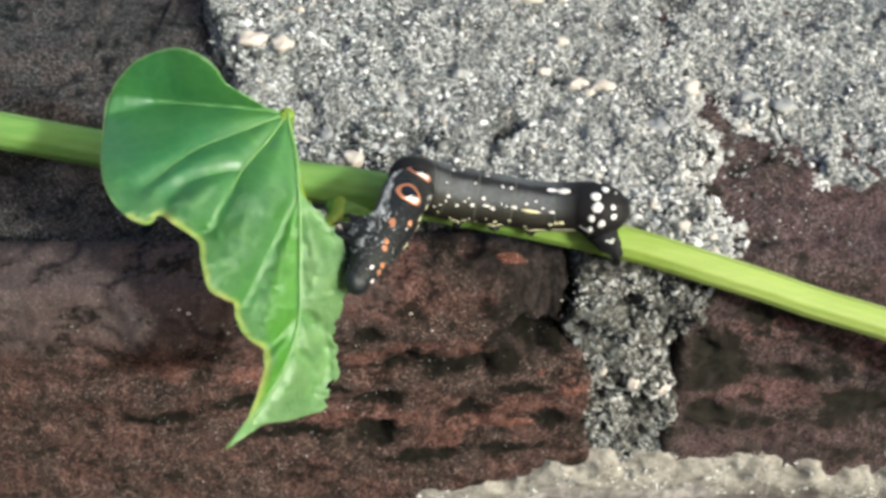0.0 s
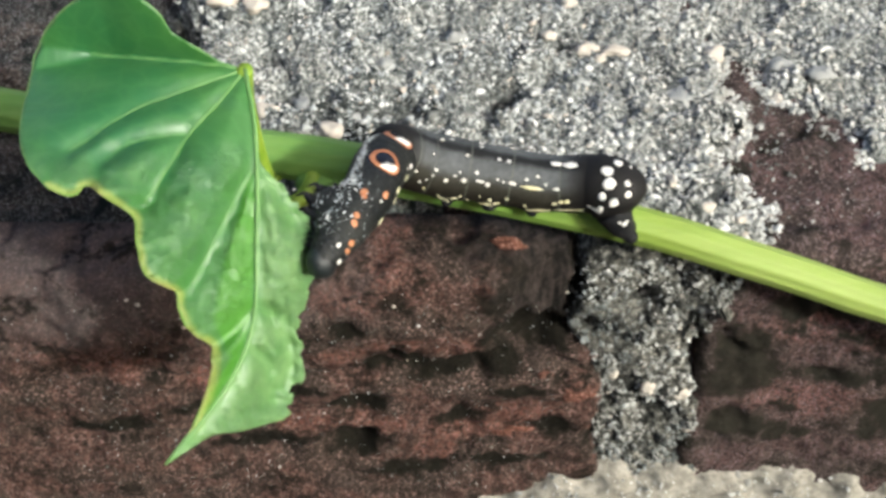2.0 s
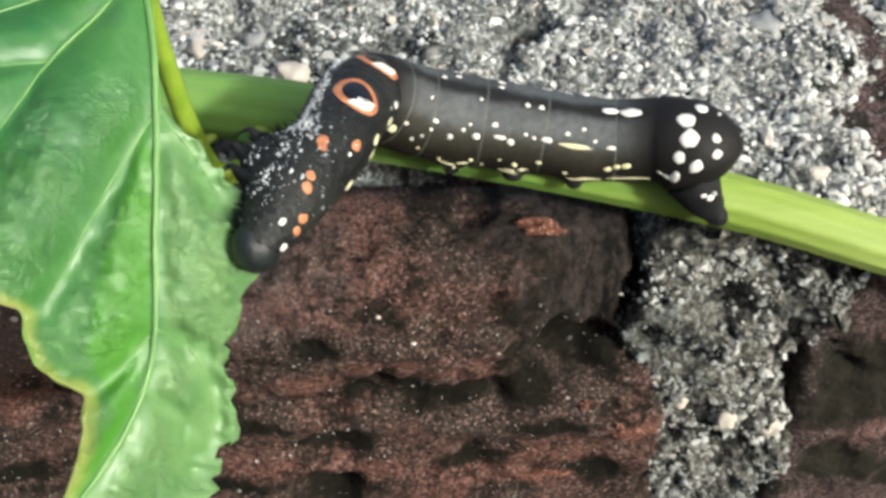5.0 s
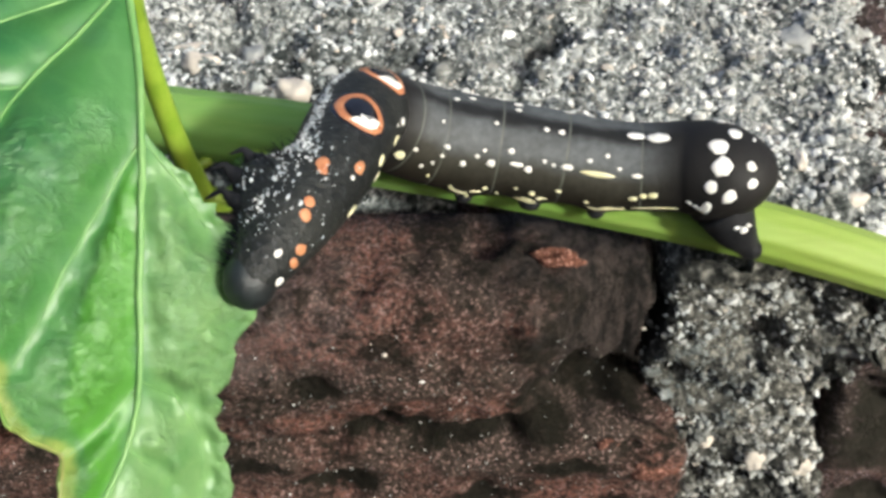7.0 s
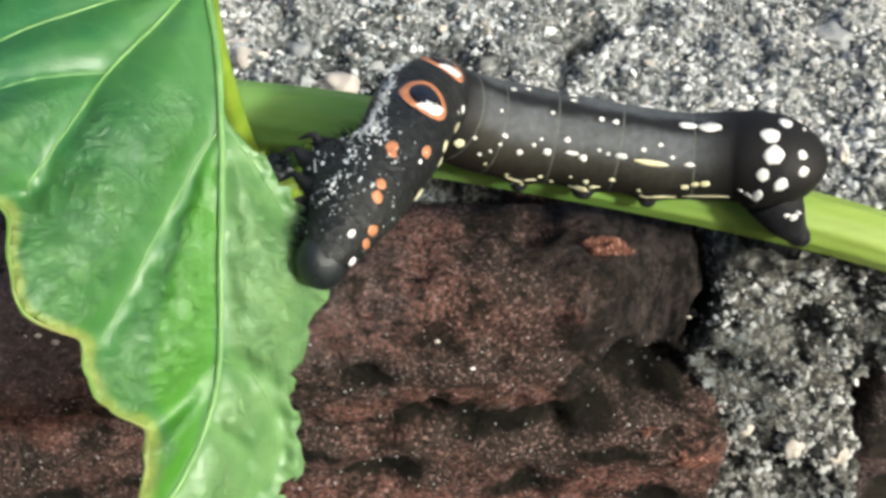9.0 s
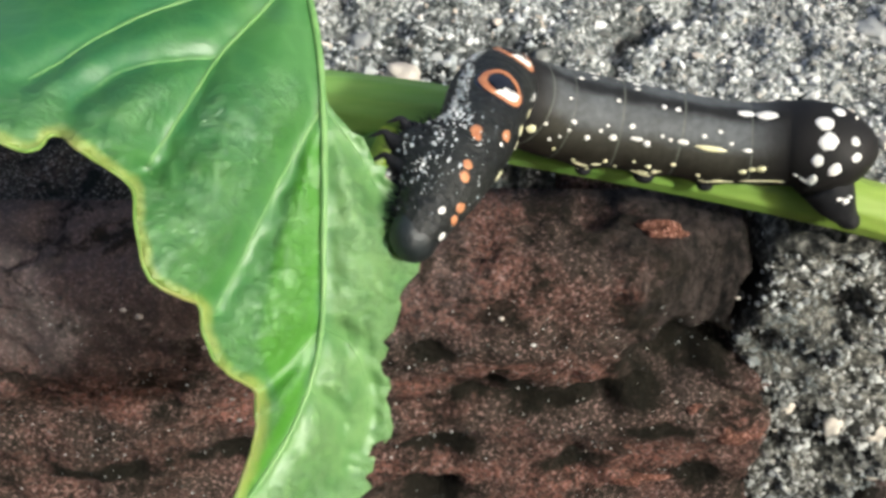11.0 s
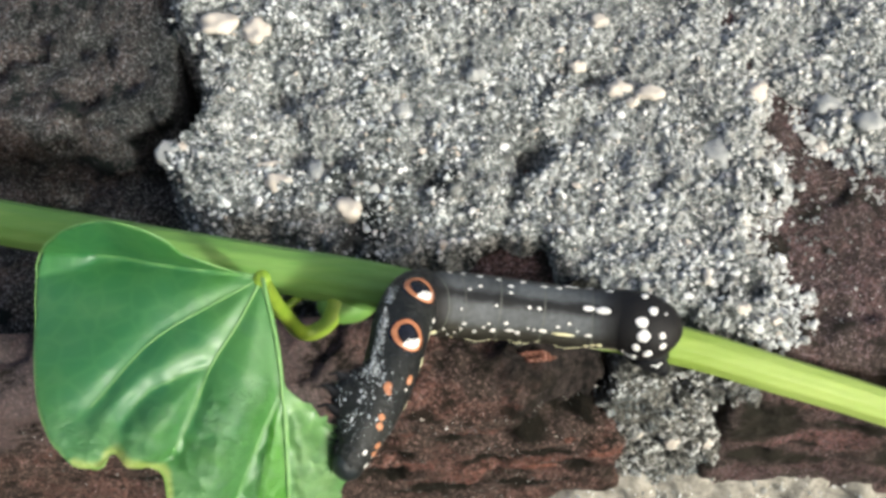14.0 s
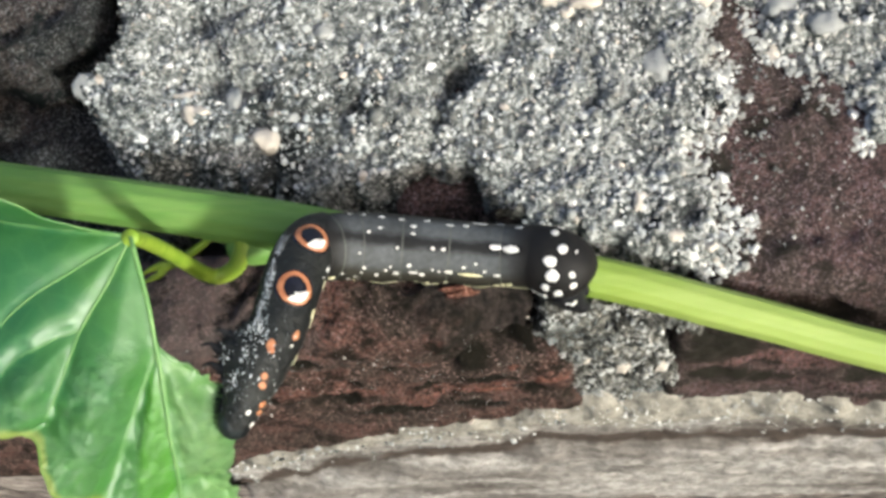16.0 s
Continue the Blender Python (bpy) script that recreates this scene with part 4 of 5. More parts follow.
# cross-veins: from one vein at a share of its length to another
CROSS = [(0, 0.30, 1, 0.42), (0, 0.42, 5, 0.30), (0, 0.47, 5, 0.52), (0, 0.53, 5, 0.75), (5, 0.30, 1, 0.62), (5, 0.55, 1, 0.88), (1, 0.30, 2, 0.28), (1, 0.50, 4, 0.30), (4, 0.55, 2, 0.72),
         (4, 0.85, 2, 0.9), (2, 0.25, 3, 0.30), (2, 0.48, 3, 0.52), (2, 0.70, 3, 0.78), (0, 0.36, 6, 0.45), (0, 0.48, 6, 0.8), (0, 0.60, 8, 0.15), (0, 0.70, 9, 0.5), (9, 0.4, 8, 0.75),
         (0, 0.64, 7, 0.6), (5, 0.8, 1, 1.0)]


def cross_vein(i, s, j, t):
    p, q = spline(VEINS[i][2], 61)[int(60 * s)], spline(VEINS[j][2], 61)[int(60 * t)]
    k = np.linspace(0, 1, 14)[:, None]
    bow = np.array([-(q - p)[1], (q - p)[0]]) * 0.12 * np.sin(np.pi * k)
    return p + (q - p) * k + bow


def leaf_points():
    lines = [spline(pts, 60) for _, _, pts in VEINS]
    return np.vstack(lines)


CROSS_LINES = [cross_vein(*c) for c in CROSS]
CROSS_POINTS = np.vstack(CROSS_LINES)


VEIN_POINTS = leaf_points()


def midrib_side(a, b):
    """How far a spot of the blade's plan lies from the midrib, positive on the eaten side."""
    return a - float(np.interp(b, [-1.93, -1.50, -1.12, -0.66, 0.0, 0.55, 0.95, 1.41], [-2.09, -1.76, -1.55, -1.44, -1.43, -1.45, -1.50, -1.62]))


def strip_width(b):
    """The strip that drops steeply beside the midrib widens towards the bulge above the tip."""
    return float(np.interp(b, [-1.9, -1.1, -0.75, -0.4, 0.0, 0.5], [0.06, 0.10, 0.34, 0.30, 0.20, 0.05]))


def leaf_surface(a, b, lift=0.0):
    """A place on the blade from its flat plan: a across, b towards the stalk. The blade hangs, arches and puckers between its veins."""
    x = a + 1.7
    # the lobe beside the stalk folds up along its topmost vein
    fold = 1.42 - 0.11 * (a + 1.63)
    up, k = max(0.0, b - fold), min(b, fold)
    d = min(-0.15 + 0.593 * x + 0.206 * k + 0.112 * x * x - 0.341 * x * k + 0.158 * k * k, 0.62) - 0.95 * up
    near = math.sqrt(float(((VEIN_POINTS - (a, b)) ** 2).sum(1).min()))
    cross = math.sqrt(float(((CROSS_POINTS - (a, b)) ** 2).sum(1).min()))
    lively = 0.35 + 0.65 * float(step(1.25, 0.45, b))
    d -= 0.11 * lively * (1 - math.exp(-((near / 0.16) ** 2))) + 0.030 * (1 - math.exp(-((near / 0.05) ** 2)))
    d -= 0.022 * lively * (1 - math.exp(-((cross / 0.07) ** 2)))
    d += 0.04 * lively * fuzz((a, b, 1.0), 0.55, 2) + 0.010 * lively * fuzz((a * 1.4, b, 4.0), 0.22, 2)
    # pleats: it falls away on both sides of the midrib, most steeply beside it
    rib = midrib_side(a, b)
    fall = float(step(1.1, 0.4, b))
    wide = strip_width(b)
    d += fall * (0.55 * min(max(-rib, 0.0), wide) - 0.22 * min(max(-rib - wide, 0.0), 1.6 * wide) + 0.26 * min(max(rib, 0.0), 0.4))
    # fine creases slant away from the midrib, and the eaten side is crumpled
    low = float(step(0.75, 0.25, b))
    u = b + 0.55 * abs(rib) + 0.05 * fuzz((a, b, 6.0), 0.3, 2)
    d += 0.016 * low * (1 - abs(math.sin(math.pi * u / 0.21))) ** 2 * float(step(0.02, 0.12, abs(rib)))
    sheen_side = low * float(step(0.02, 0.12, rib))
    d += 0.075 * sheen_side * (abs(fuzz((a * 1.2, b, 8.0), 0.17, 2)) - 0.3) + 0.020 * sheen_side * fuzz((a, b, 9.0), 0.08, 2)
    # blisters beside the bite
    bite = math.exp(-(((a + 2.50) / 0.30) ** 2 + ((b - 0.28) / 0.22) ** 2)) + math.exp(-(((a + 1.80) / 0.18) ** 2 + ((b + 0.95) / 0.22) ** 2))
    d -= 0.09 * bite * fuzz((a, b * 1.3, 11.0), 0.15, 2)
    # the eaten side rolls under at its rim
    d += 0.15 * float(step(-1.95, -2.4, a)) * float(step(0.35, 0.0, b)) + 0.04 * float(step(-2.45, -2.8, a)) * float(step(0.5, 0.25, b)) - 0.08 * float(step(-2.0, -2.4, a)) * float(step(1.2, 0.7, b))
    # small crumples in the middle of each panel
    d += 0.028 * low * float(step(0.05, 0.14, near)) * (abs(fuzz((a + 0.4 * b, b, 14.0), 0.13, 2)) - 0.25)
    d -= lift
    c, s = math.cos(LEAF_TILT), math.sin(LEAF_TILT)
    return LEAF_AT + Vector((x, s * b + c * d, c * b - s * d))


def build_vine():
    vine = thing("vine", (17.5, 6.7, 0.0), "green creeping vine with one chewed heart-shaped leaf across the wall", "vine")
    node = float(np.abs(STEM_LINE.c[:, 0] + 0.98).argmin()) / (STEM_LINE.n - 1)
    ribs = lambda s, turn: 1 + 0.024 * math.cos(radians(11 * turn)) + 0.05 * math.exp(-(((s - node) / 0.006) ** 2))
    me = STEM_LINE.mesh(0.0, 1.0, 520, 66, ribs)
    sheet_part("stem", *me, STEM, vine, "smooth ribbed stem, green paling to yellow-green")
    stalk = Tube([(-1.19, 10.72, 41.27, 0.11), (-1.21, 10.57, 41.21, 0.098), (-1.29, 10.41, 41.12, 0.088), (-1.43, 10.33, 41.08, 0.082), (-1.55, 10.30, 41.16, 0.078), (-1.63, 10.27, 41.5, 0.074), (-1.67, 10.2, 41.95, 0.070),
                  (-1.67, 10.05, 42.55, 0.068), (-1.62, 9.88, 43.0, 0.072)])
    sheet_part("petiole", *stalk.mesh(0, 1, 60, 14), PETIOLE, vine, "bent yellow-green leaf stalk")
    bm = bmesh.new()
    lump(bm, (-1.12, 10.60, 41.12), (0.30, 0.18, 0.17), 8, 3, 0.15)
    part("node", bm, STEM, vine, "swollen green joint of the stem")
    # a young shoot under the stalk, ending in two folded leaflets
    shoot = Tube([(-1.58, 10.70, 41.14, 0.04), (-1.75, 10.58, 41.10, 0.042), (-1.95, 10.47, 41.08, 0.046), (-2.08, 10.40, 41.08, 0.03)])
    bud = sheet_part("bud", *shoot.mesh(0, 1, 24, 10), PETIOLE, vine, "small pale shoot with folded leaflets")
    for dy, dz in ((0.03, 0.02), (-0.03, -0.02)):
        tip = Tube([(-1.95, 10.47, 41.08, 0.02), (-2.05, 10.42 + dy, 41.08 + dz, 0.036), (-2.16, 10.37 + 1.3 * dy, 41.07 + 1.2 * dz, 0.028), (-2.26, 10.33 + dy, 41.05 + dz, 0.004)])
        sheet_part("leaflet", *tip.mesh(0, 1, 20, 8), PETIOLE, bud)
    # blade: the flat outline is cut into a fine net, then bent
    rim = []
    for (a0, b0), (a1, b1) in zip(LEAF_RIM, LEAF_RIM[1:] + LEAF_RIM[:1]):
        for k in range(6):
            rim.append((a0 + (a1 - a0) * k / 6, b0 + (b1 - b0) * k / 6))
    closed = np.array(rim)
    soft = (np.roll(closed, 1, 0) + 2 * closed + np.roll(closed, -1, 0)) / 4
    eaten = (closed[:, 0] > -1.3) & (closed[:, 1] < 0.4)
    rnd = np.random.RandomState(4)
    soft[eaten] += rnd.uniform(-0.034, 0.034, (int(eaten.sum()), 2))
    bm = bmesh.new()
    bm.faces.new([bm.verts.new((a, b, 0)) for a, b in soft])
    for axis, lo, hi in ((0, -3.5, -0.84), (1, -2.0, 2.25)):
        for k in np.arange(lo, hi, 0.030):
            co, no = Vector((0, 0, 0)), Vector((0, 0, 0))
            co[axis], no[axis] = k, 1.0
            bmesh.ops.bisect_plane(bm, geom=bm.verts[:] + bm.edges[:] + bm.faces[:], dist=1e-5, plane_co=co, plane_no=no)
    sheen_side = [float(step(0.0, 0.06, midrib_side(v.co.x, v.co.y)) * step(0.62, 0.35, v.co.y)) for v in bm.verts]
    deep = [float(step(0.0, 0.04, -midrib_side(v.co.x, v.co.y)) * step(1.1, 0.7, -midrib_side(v.co.x, v.co.y) / strip_width(v.co.y)) * step(0.6, 0.3, v.co.y)) for v in bm.verts]
    sere = spline(LEAF_RIM[14:31], 120)
    worn = [float(step(0.03, 0.13, math.sqrt(float(((VEIN_POINTS - (v.co.x, v.co.y)) ** 2).sum(1).min()))) * step(0.85, 0.4, v.co.y)) for v in bm.verts]
    dry = [float(step(0.10, 0.01, math.sqrt(float(((sere - (v.co.x, v.co.y)) ** 2).sum(1).min())))) for v in bm.verts]
    for v in bm.verts:
        v.co = leaf_surface(v.co.x, v.co.y)
    blade = part("leaf", bm, LEAF, vine, "broad green leaf, glossy and puckered, with a chewed edge")
    for key, values in (("sheen_side", sheen_side), ("deep", deep), ("dry", dry), ("worn", worn)):
        blade.data.attributes.new(key, "FLOAT", "POINT").data.foreach_set("value", np.array(values, dtype=np.float32))
    thick = blade.modifiers.new("thickness", "SOLIDIFY")
    thick.thickness, thick.offset = 0.012 * CM, 0.0
    for name, r, pts in VEINS:
        line = spline(pts, 30)
        taper = np.linspace(1.0, 0.55, 30)
        rows = [(*leaf_surface(a, b, 0.75 * r), (0.85 if name == "midrib" else 0.68) * r * k) for (a, b), k in zip(line, taper)]
        sheet_part(name, *Tube(rows, 30).mesh(0, 1, 30, 8), VEIN, blade)
    for line in CROSS_LINES:
        rows = [(*leaf_surface(a, b, 0.0), 0.0045) for a, b in line]
        sheet_part("cross_vein", *Tube(rows, 14).mesh(0, 1, 14, 6), VEIN, blade)
    # the brown-yellow rim where it was eaten or curls under
    rows = [(*leaf_surface(a, b, 0.0), 0.011) for a, b in spline(LEAF_RIM[14:31], 90)]
    sheet_part("chewed_rim", *Tube(rows, 90).mesh(0, 1, 90, 6), RIM, blade, "dry yellowish chewed rim")
    # the whole edge elsewhere is a fine pale line
    rows = [(*leaf_surface(a, b, 0.0), 0.0065) for a, b in spline(LEAF_RIM[1:15], 90)]
    sheet_part("leaf_margin", *Tube(rows, 90).mesh(0, 1, 90, 6), VEIN, blade, "fine pale margin")
    return vine


build_vine()


# ---- the caterpillar ----
REAR = Tube([(-0.52, 10.16, 41.93, 0.10), (-0.42, 10.22, 41.86, 0.27), (-0.04, 10.35, 41.60, 0.315), (0.57, 10.35, 41.47, 0.30), (1.2, 10.30, 41.39, 0.287), (1.55, 10.26, 41.42, 0.295),
             (1.72, 10.2, 41.44, 0.318), (1.84, 10.14, 41.40, 0.325), (1.91, 10.09, 41.35, 0.295), (1.955, 10.05, 41.30, 0.21), (1.97, 10.04, 41.28, 0.06)])
FRONT = Tube([(-0.28, 10.42, 41.74, 0.22), (-0.40, 10.25, 41.88, 0.26), (-0.49, 9.93, 42.02, 0.268), (-0.60, 9.40, 42.09, 0.245), (-0.75, 9.02, 42.11, 0.232), (-0.85, 8.78, 42.08, 0.185),
              (-0.92, 8.60, 42.05, 0.13), (-0.955, 8.50, 42.03, 0.05)])
# spots: place along the body, degrees round it, half-length along and half-width across in centimetres
EYES = ((0.409, 27), (0.185, 21))
ORANGE_SPOTS = ((0.646, 21, 0.050, 0.037), (0.662, 27, 0.030, 0.026), (0.571, 63, 0.046, 0.032), (0.756, 39, 0.030, 0.032), (0.785, 45, 0.031, 0.034), (0.849, 75, 0.034, 0.032), (0.883, 84, 0.028, 0.034))
FRONT_CREAM = ((0.457, 93, 0.050, 0.031), (0.480, 111, 0.046, 0.017), (0.632, 108, 0.050, 0.030), (0.302, 103, 0.05, 0.026))
FRONT_WHITE = ((0.246, 87, 0.028, 0.026), (0.610, 63, 0.012, 0.012), (0.937, 93, 0.027, 0.026), (0.898, 45, 0.024, 0.018), (0.292, 84, 0.01, 0.01))
BACK_DASHES = ((0.697, -9, 0.054, 0.024), (0.762, -12, 0.078, 0.036))
TAIL_SPOTS = ((0.890, 6, 0.040, 0.046), (0.880, -22, 0.055, 0.050), (0.895, -42, 0.055, 0.060), (0.895, -68, 0.042, 0.040), (0.945, -60, 0.040, 0.050), (0.935, -20, 0.034, 0.030), (0.870, 33, 0.036, 0.044), (0.915, 14, 0.012, 0.02),
              (0.955, -30, 0.030, 0.036), (0.915, -92, 0.03, 0.05), (0.875, 62, 0.036, 0.03), (0.78, 38, 0.034, 0.012), (0.890, -100, 0.030, 0.014), (0.862, -98, 0.020, 0.012))
SIDE_DOTS = ((0.705, -63, 0.032, 0.013), (0.235, -63, 0.018, 0.014), (0.290, -78, 0.018, 0.018), (0.360, -72, 0.026, 0.022), (0.402, -54, 0.021, 0.016), (0.420, -69, 0.042, 0.013),
             (0.447, -73, 0.022, 0.020), (0.538, -63, 0.036, 0.018), (0.587, -51, 0.018, 0.012), (0.627, -42, 0.015, 0.012), (0.505, -63, 0.012, 0.011), (0.482, -60, 0.012, 0.010), (0.323, -66, 0.015, 0.011),
             (0.173, -99, 0.014, 0.011), (0.130, -84, 0.014, 0.011), (0.20, -88, 0.012, 0.010), (0.225, -75, 0.012, 0.010), (0.66, -56, 0.014, 0.010), (0.34, -58, 0.010, 0.010))
BACK_DOTS = ((0.250, 0, 0.020, 0.012), (0.297, 9, 0.020, 0.011), (0.410, 3, 0.020, 0.012), (0.477, -21, 0.016, 0.014), (0.513, -21, 0.020, 0.015), (0.360, -24, 0.013, 0.012), (0.193, -39, 0.010, 0.009),
             (0.410, 18, 0.030, 0.015), (0.530, 30, 0.034, 0.013), (0.583, 33, 0.030, 0.015), (0.630, 48, 0.07, 0.012), (0.703, 57, 0.042, 0.012), (0.370, 33, 0.028, 0.012), (0.303, 36, 0.028, 0.013),
             (0.24, 40, 0.022, 0.012), (0.19, 42, 0.018, 0.012), (0.455, 36, 0.026, 0.012))
LOW_DOTS = ((0.307, -138, 0.014, 0.016), (0.323, -129, 0.014, 0.016), (0.360, -111, 0.016, 0.015), (0.470, -108, 0.018, 0.018), (0.490, -117, 0.018, 0.018), (0.530, -99, 0.020, 0.013), (0.700, -96, 0.025, 0.018),
            (0.722, -91, 0.026, 0.018), (0.745, -90, 0.030, 0.022), (0.39, -122, 0.014, 0.015), (0.60, -112, 0.015, 0.013), (0.28, -118, 0.013, 0.012), (0.21, -108, 0.012, 0.012), (0.43, -104, 0.012, 0.010))
SIDE_LINES = ((0.612, -66, 0.105, 0.017), (0.75, -116, 0.13, 0.009), (0.460, -126, 0.075, 0.009), (0.655, -121, 0.10, 0.009), (0.30, -123, 0.05, 0.009), (0.100, -100, 0.035, 0.03))


def rings(cuts, deep, humps=()):
    def shape(s, turn):
        k = 1.0
        for c in cuts:
            k -= deep * math.exp(-(((s - c) / 0.006) ** 2))
        turn = (turn + 180) % 360 - 180
        for hs, ht, ws, wt, high in humps:
            k += high * math.exp(-(((s - hs) / ws) ** 2) - (((turn - ht) / wt) ** 2))
        return k
    return shape


# the belly bulges at each pair of fleshy legs; the thorax bulges where the true legs join it
REAR_SHAPE = rings((0.123, 0.227, 0.377, 0.533, 0.717), 0.010, [(s, turn, 0.035, 26, 0.12) for s in (0.32, 0.475, 0.63) for turn in (-138, 150)] + [(0.82, -12, 0.06, 50, -0.03)])
FRONT_SHAPE = rings((0.29, 0.53, 0.71, 0.81, 0.89), 0.02, [(0.70, -72, 0.085, 30, 0.50), (0.71, -112, 0.12, 40, 0.36)])


def smooth_patch(skin, at, way, long, wide, lift=0.005, seed=0, rag=0.12, rounds=3, around=18, inner=0.0, keep=None):
    """A low-domed patch pressed on the skin: laid flat on its tangent plane, way forwards, then dropped onto it."""
    spot, normal = skin.find_nearest(Vector(at))[:2]
    e1 = (Vector(way) - normal * Vector(way).dot(normal)).normalized()
    e2 = normal.cross(e1)
    verts, faces = [], []
    levels = [inner + (1 - inner) * k / rounds for k in range(0 if inner else 1, rounds + 1)] + [1.07]
    def put(u, v, high):
        p = spot + e1 * u + e2 * v
        hit = skin.ray_cast(p + normal * 0.12, -normal, 0.5)
        q = hit[0] if hit[0] else skin.find_nearest(p)[0]
        verts.append(q + normal * high)
    if not inner:
        put(0, 0, lift * 1.25)
    for k in levels:
        for j in range(around):
            a = 2 * math.pi * j / around
            out = k * (1 + rag * noise.noise(Vector((2 * math.cos(a), 2 * math.sin(a), 7.3 * seed + 0.5))))
            u, v = out * math.cos(a), out * math.sin(a)
            if keep:
                u, v = keep(u, v)
            put(u * long, v * wide, -0.004 if k > 1.01 else lift * (1.25 - 0.25 * k))
    first = 0 if inner else 1
    if not inner:
        faces += [(0, 1 + j, 1 + (j + 1) % around) for j in range(around)]
    for r in range(len(levels) - 1):
        o = first + r * around
        faces += [(o + j, o + around + j, o + around + (j + 1) % around, o + (j + 1) % around) for j in range(around)]
    return verts, faces


def skin_of(tube, shape, rings_n, around):
    verts, faces = tube.mesh(0, 1, rings_n, around, shape)
    return bvhtree.BVHTree.FromPolygons([Vector(v) for v in verts], [f[::-1] for f in faces])


def spots(tube, skin, shape, rows, name, material, parent, lift=0.004, rag=0.35):
    for k, (s, turn, long, wide) in enumerate(rows):
        at = tube.at(s, turn, 0, shape)
        way = tube.ahead[int(min(s, 0.97) * (tube.n - 1))]
        home = parent(s) if callable(parent) else parent
        sheet_part(name, *smooth_patch(skin, at, way, long, wide, lift, k + int(100 * s), rag, 2, 12), material, home)


def skin_part(name, tube, s0, s1, n, around, shape, material, parent, label):
    """A length of skin that carries its place along and round the body for the markings."""
    verts, faces = tube.mesh(s0, s1, n, around, shape, s1 - s0 > 0.9)
    ob = sheet_part(name, verts, faces, material, parent, label)
    along = [s for s in np.linspace(s0, s1, n) for _ in range(around)]
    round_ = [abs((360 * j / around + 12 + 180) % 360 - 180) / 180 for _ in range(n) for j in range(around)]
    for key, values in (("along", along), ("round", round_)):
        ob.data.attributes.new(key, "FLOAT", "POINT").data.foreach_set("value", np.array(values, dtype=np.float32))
    return ob


def claw(tube, s, turn, length, droop):
    """A short tapering leg that ends in a hooked claw."""
    foot = np.array(tube.at(s, turn, 0.0, FRONT_SHAPE))
    out = foot - np.array(tube.at(s, turn, -0.2))
    out = out / np.linalg.norm(out)
    root = foot - 0.08 * out
    tip = foot + out * length + np.array([-0.05, -0.02, -droop])
    mid = foot + out * length * 0.6 + np.array([0.0, 0.0, 0.025])
    return Tube([(*root, 0.070), (*foot, 0.050), (*(0.5 * (foot + mid)), 0.032), (*mid, 0.018), (*(0.35 * mid + 0.65 * tip), 0.010), (*tip, 0.003)], 30)


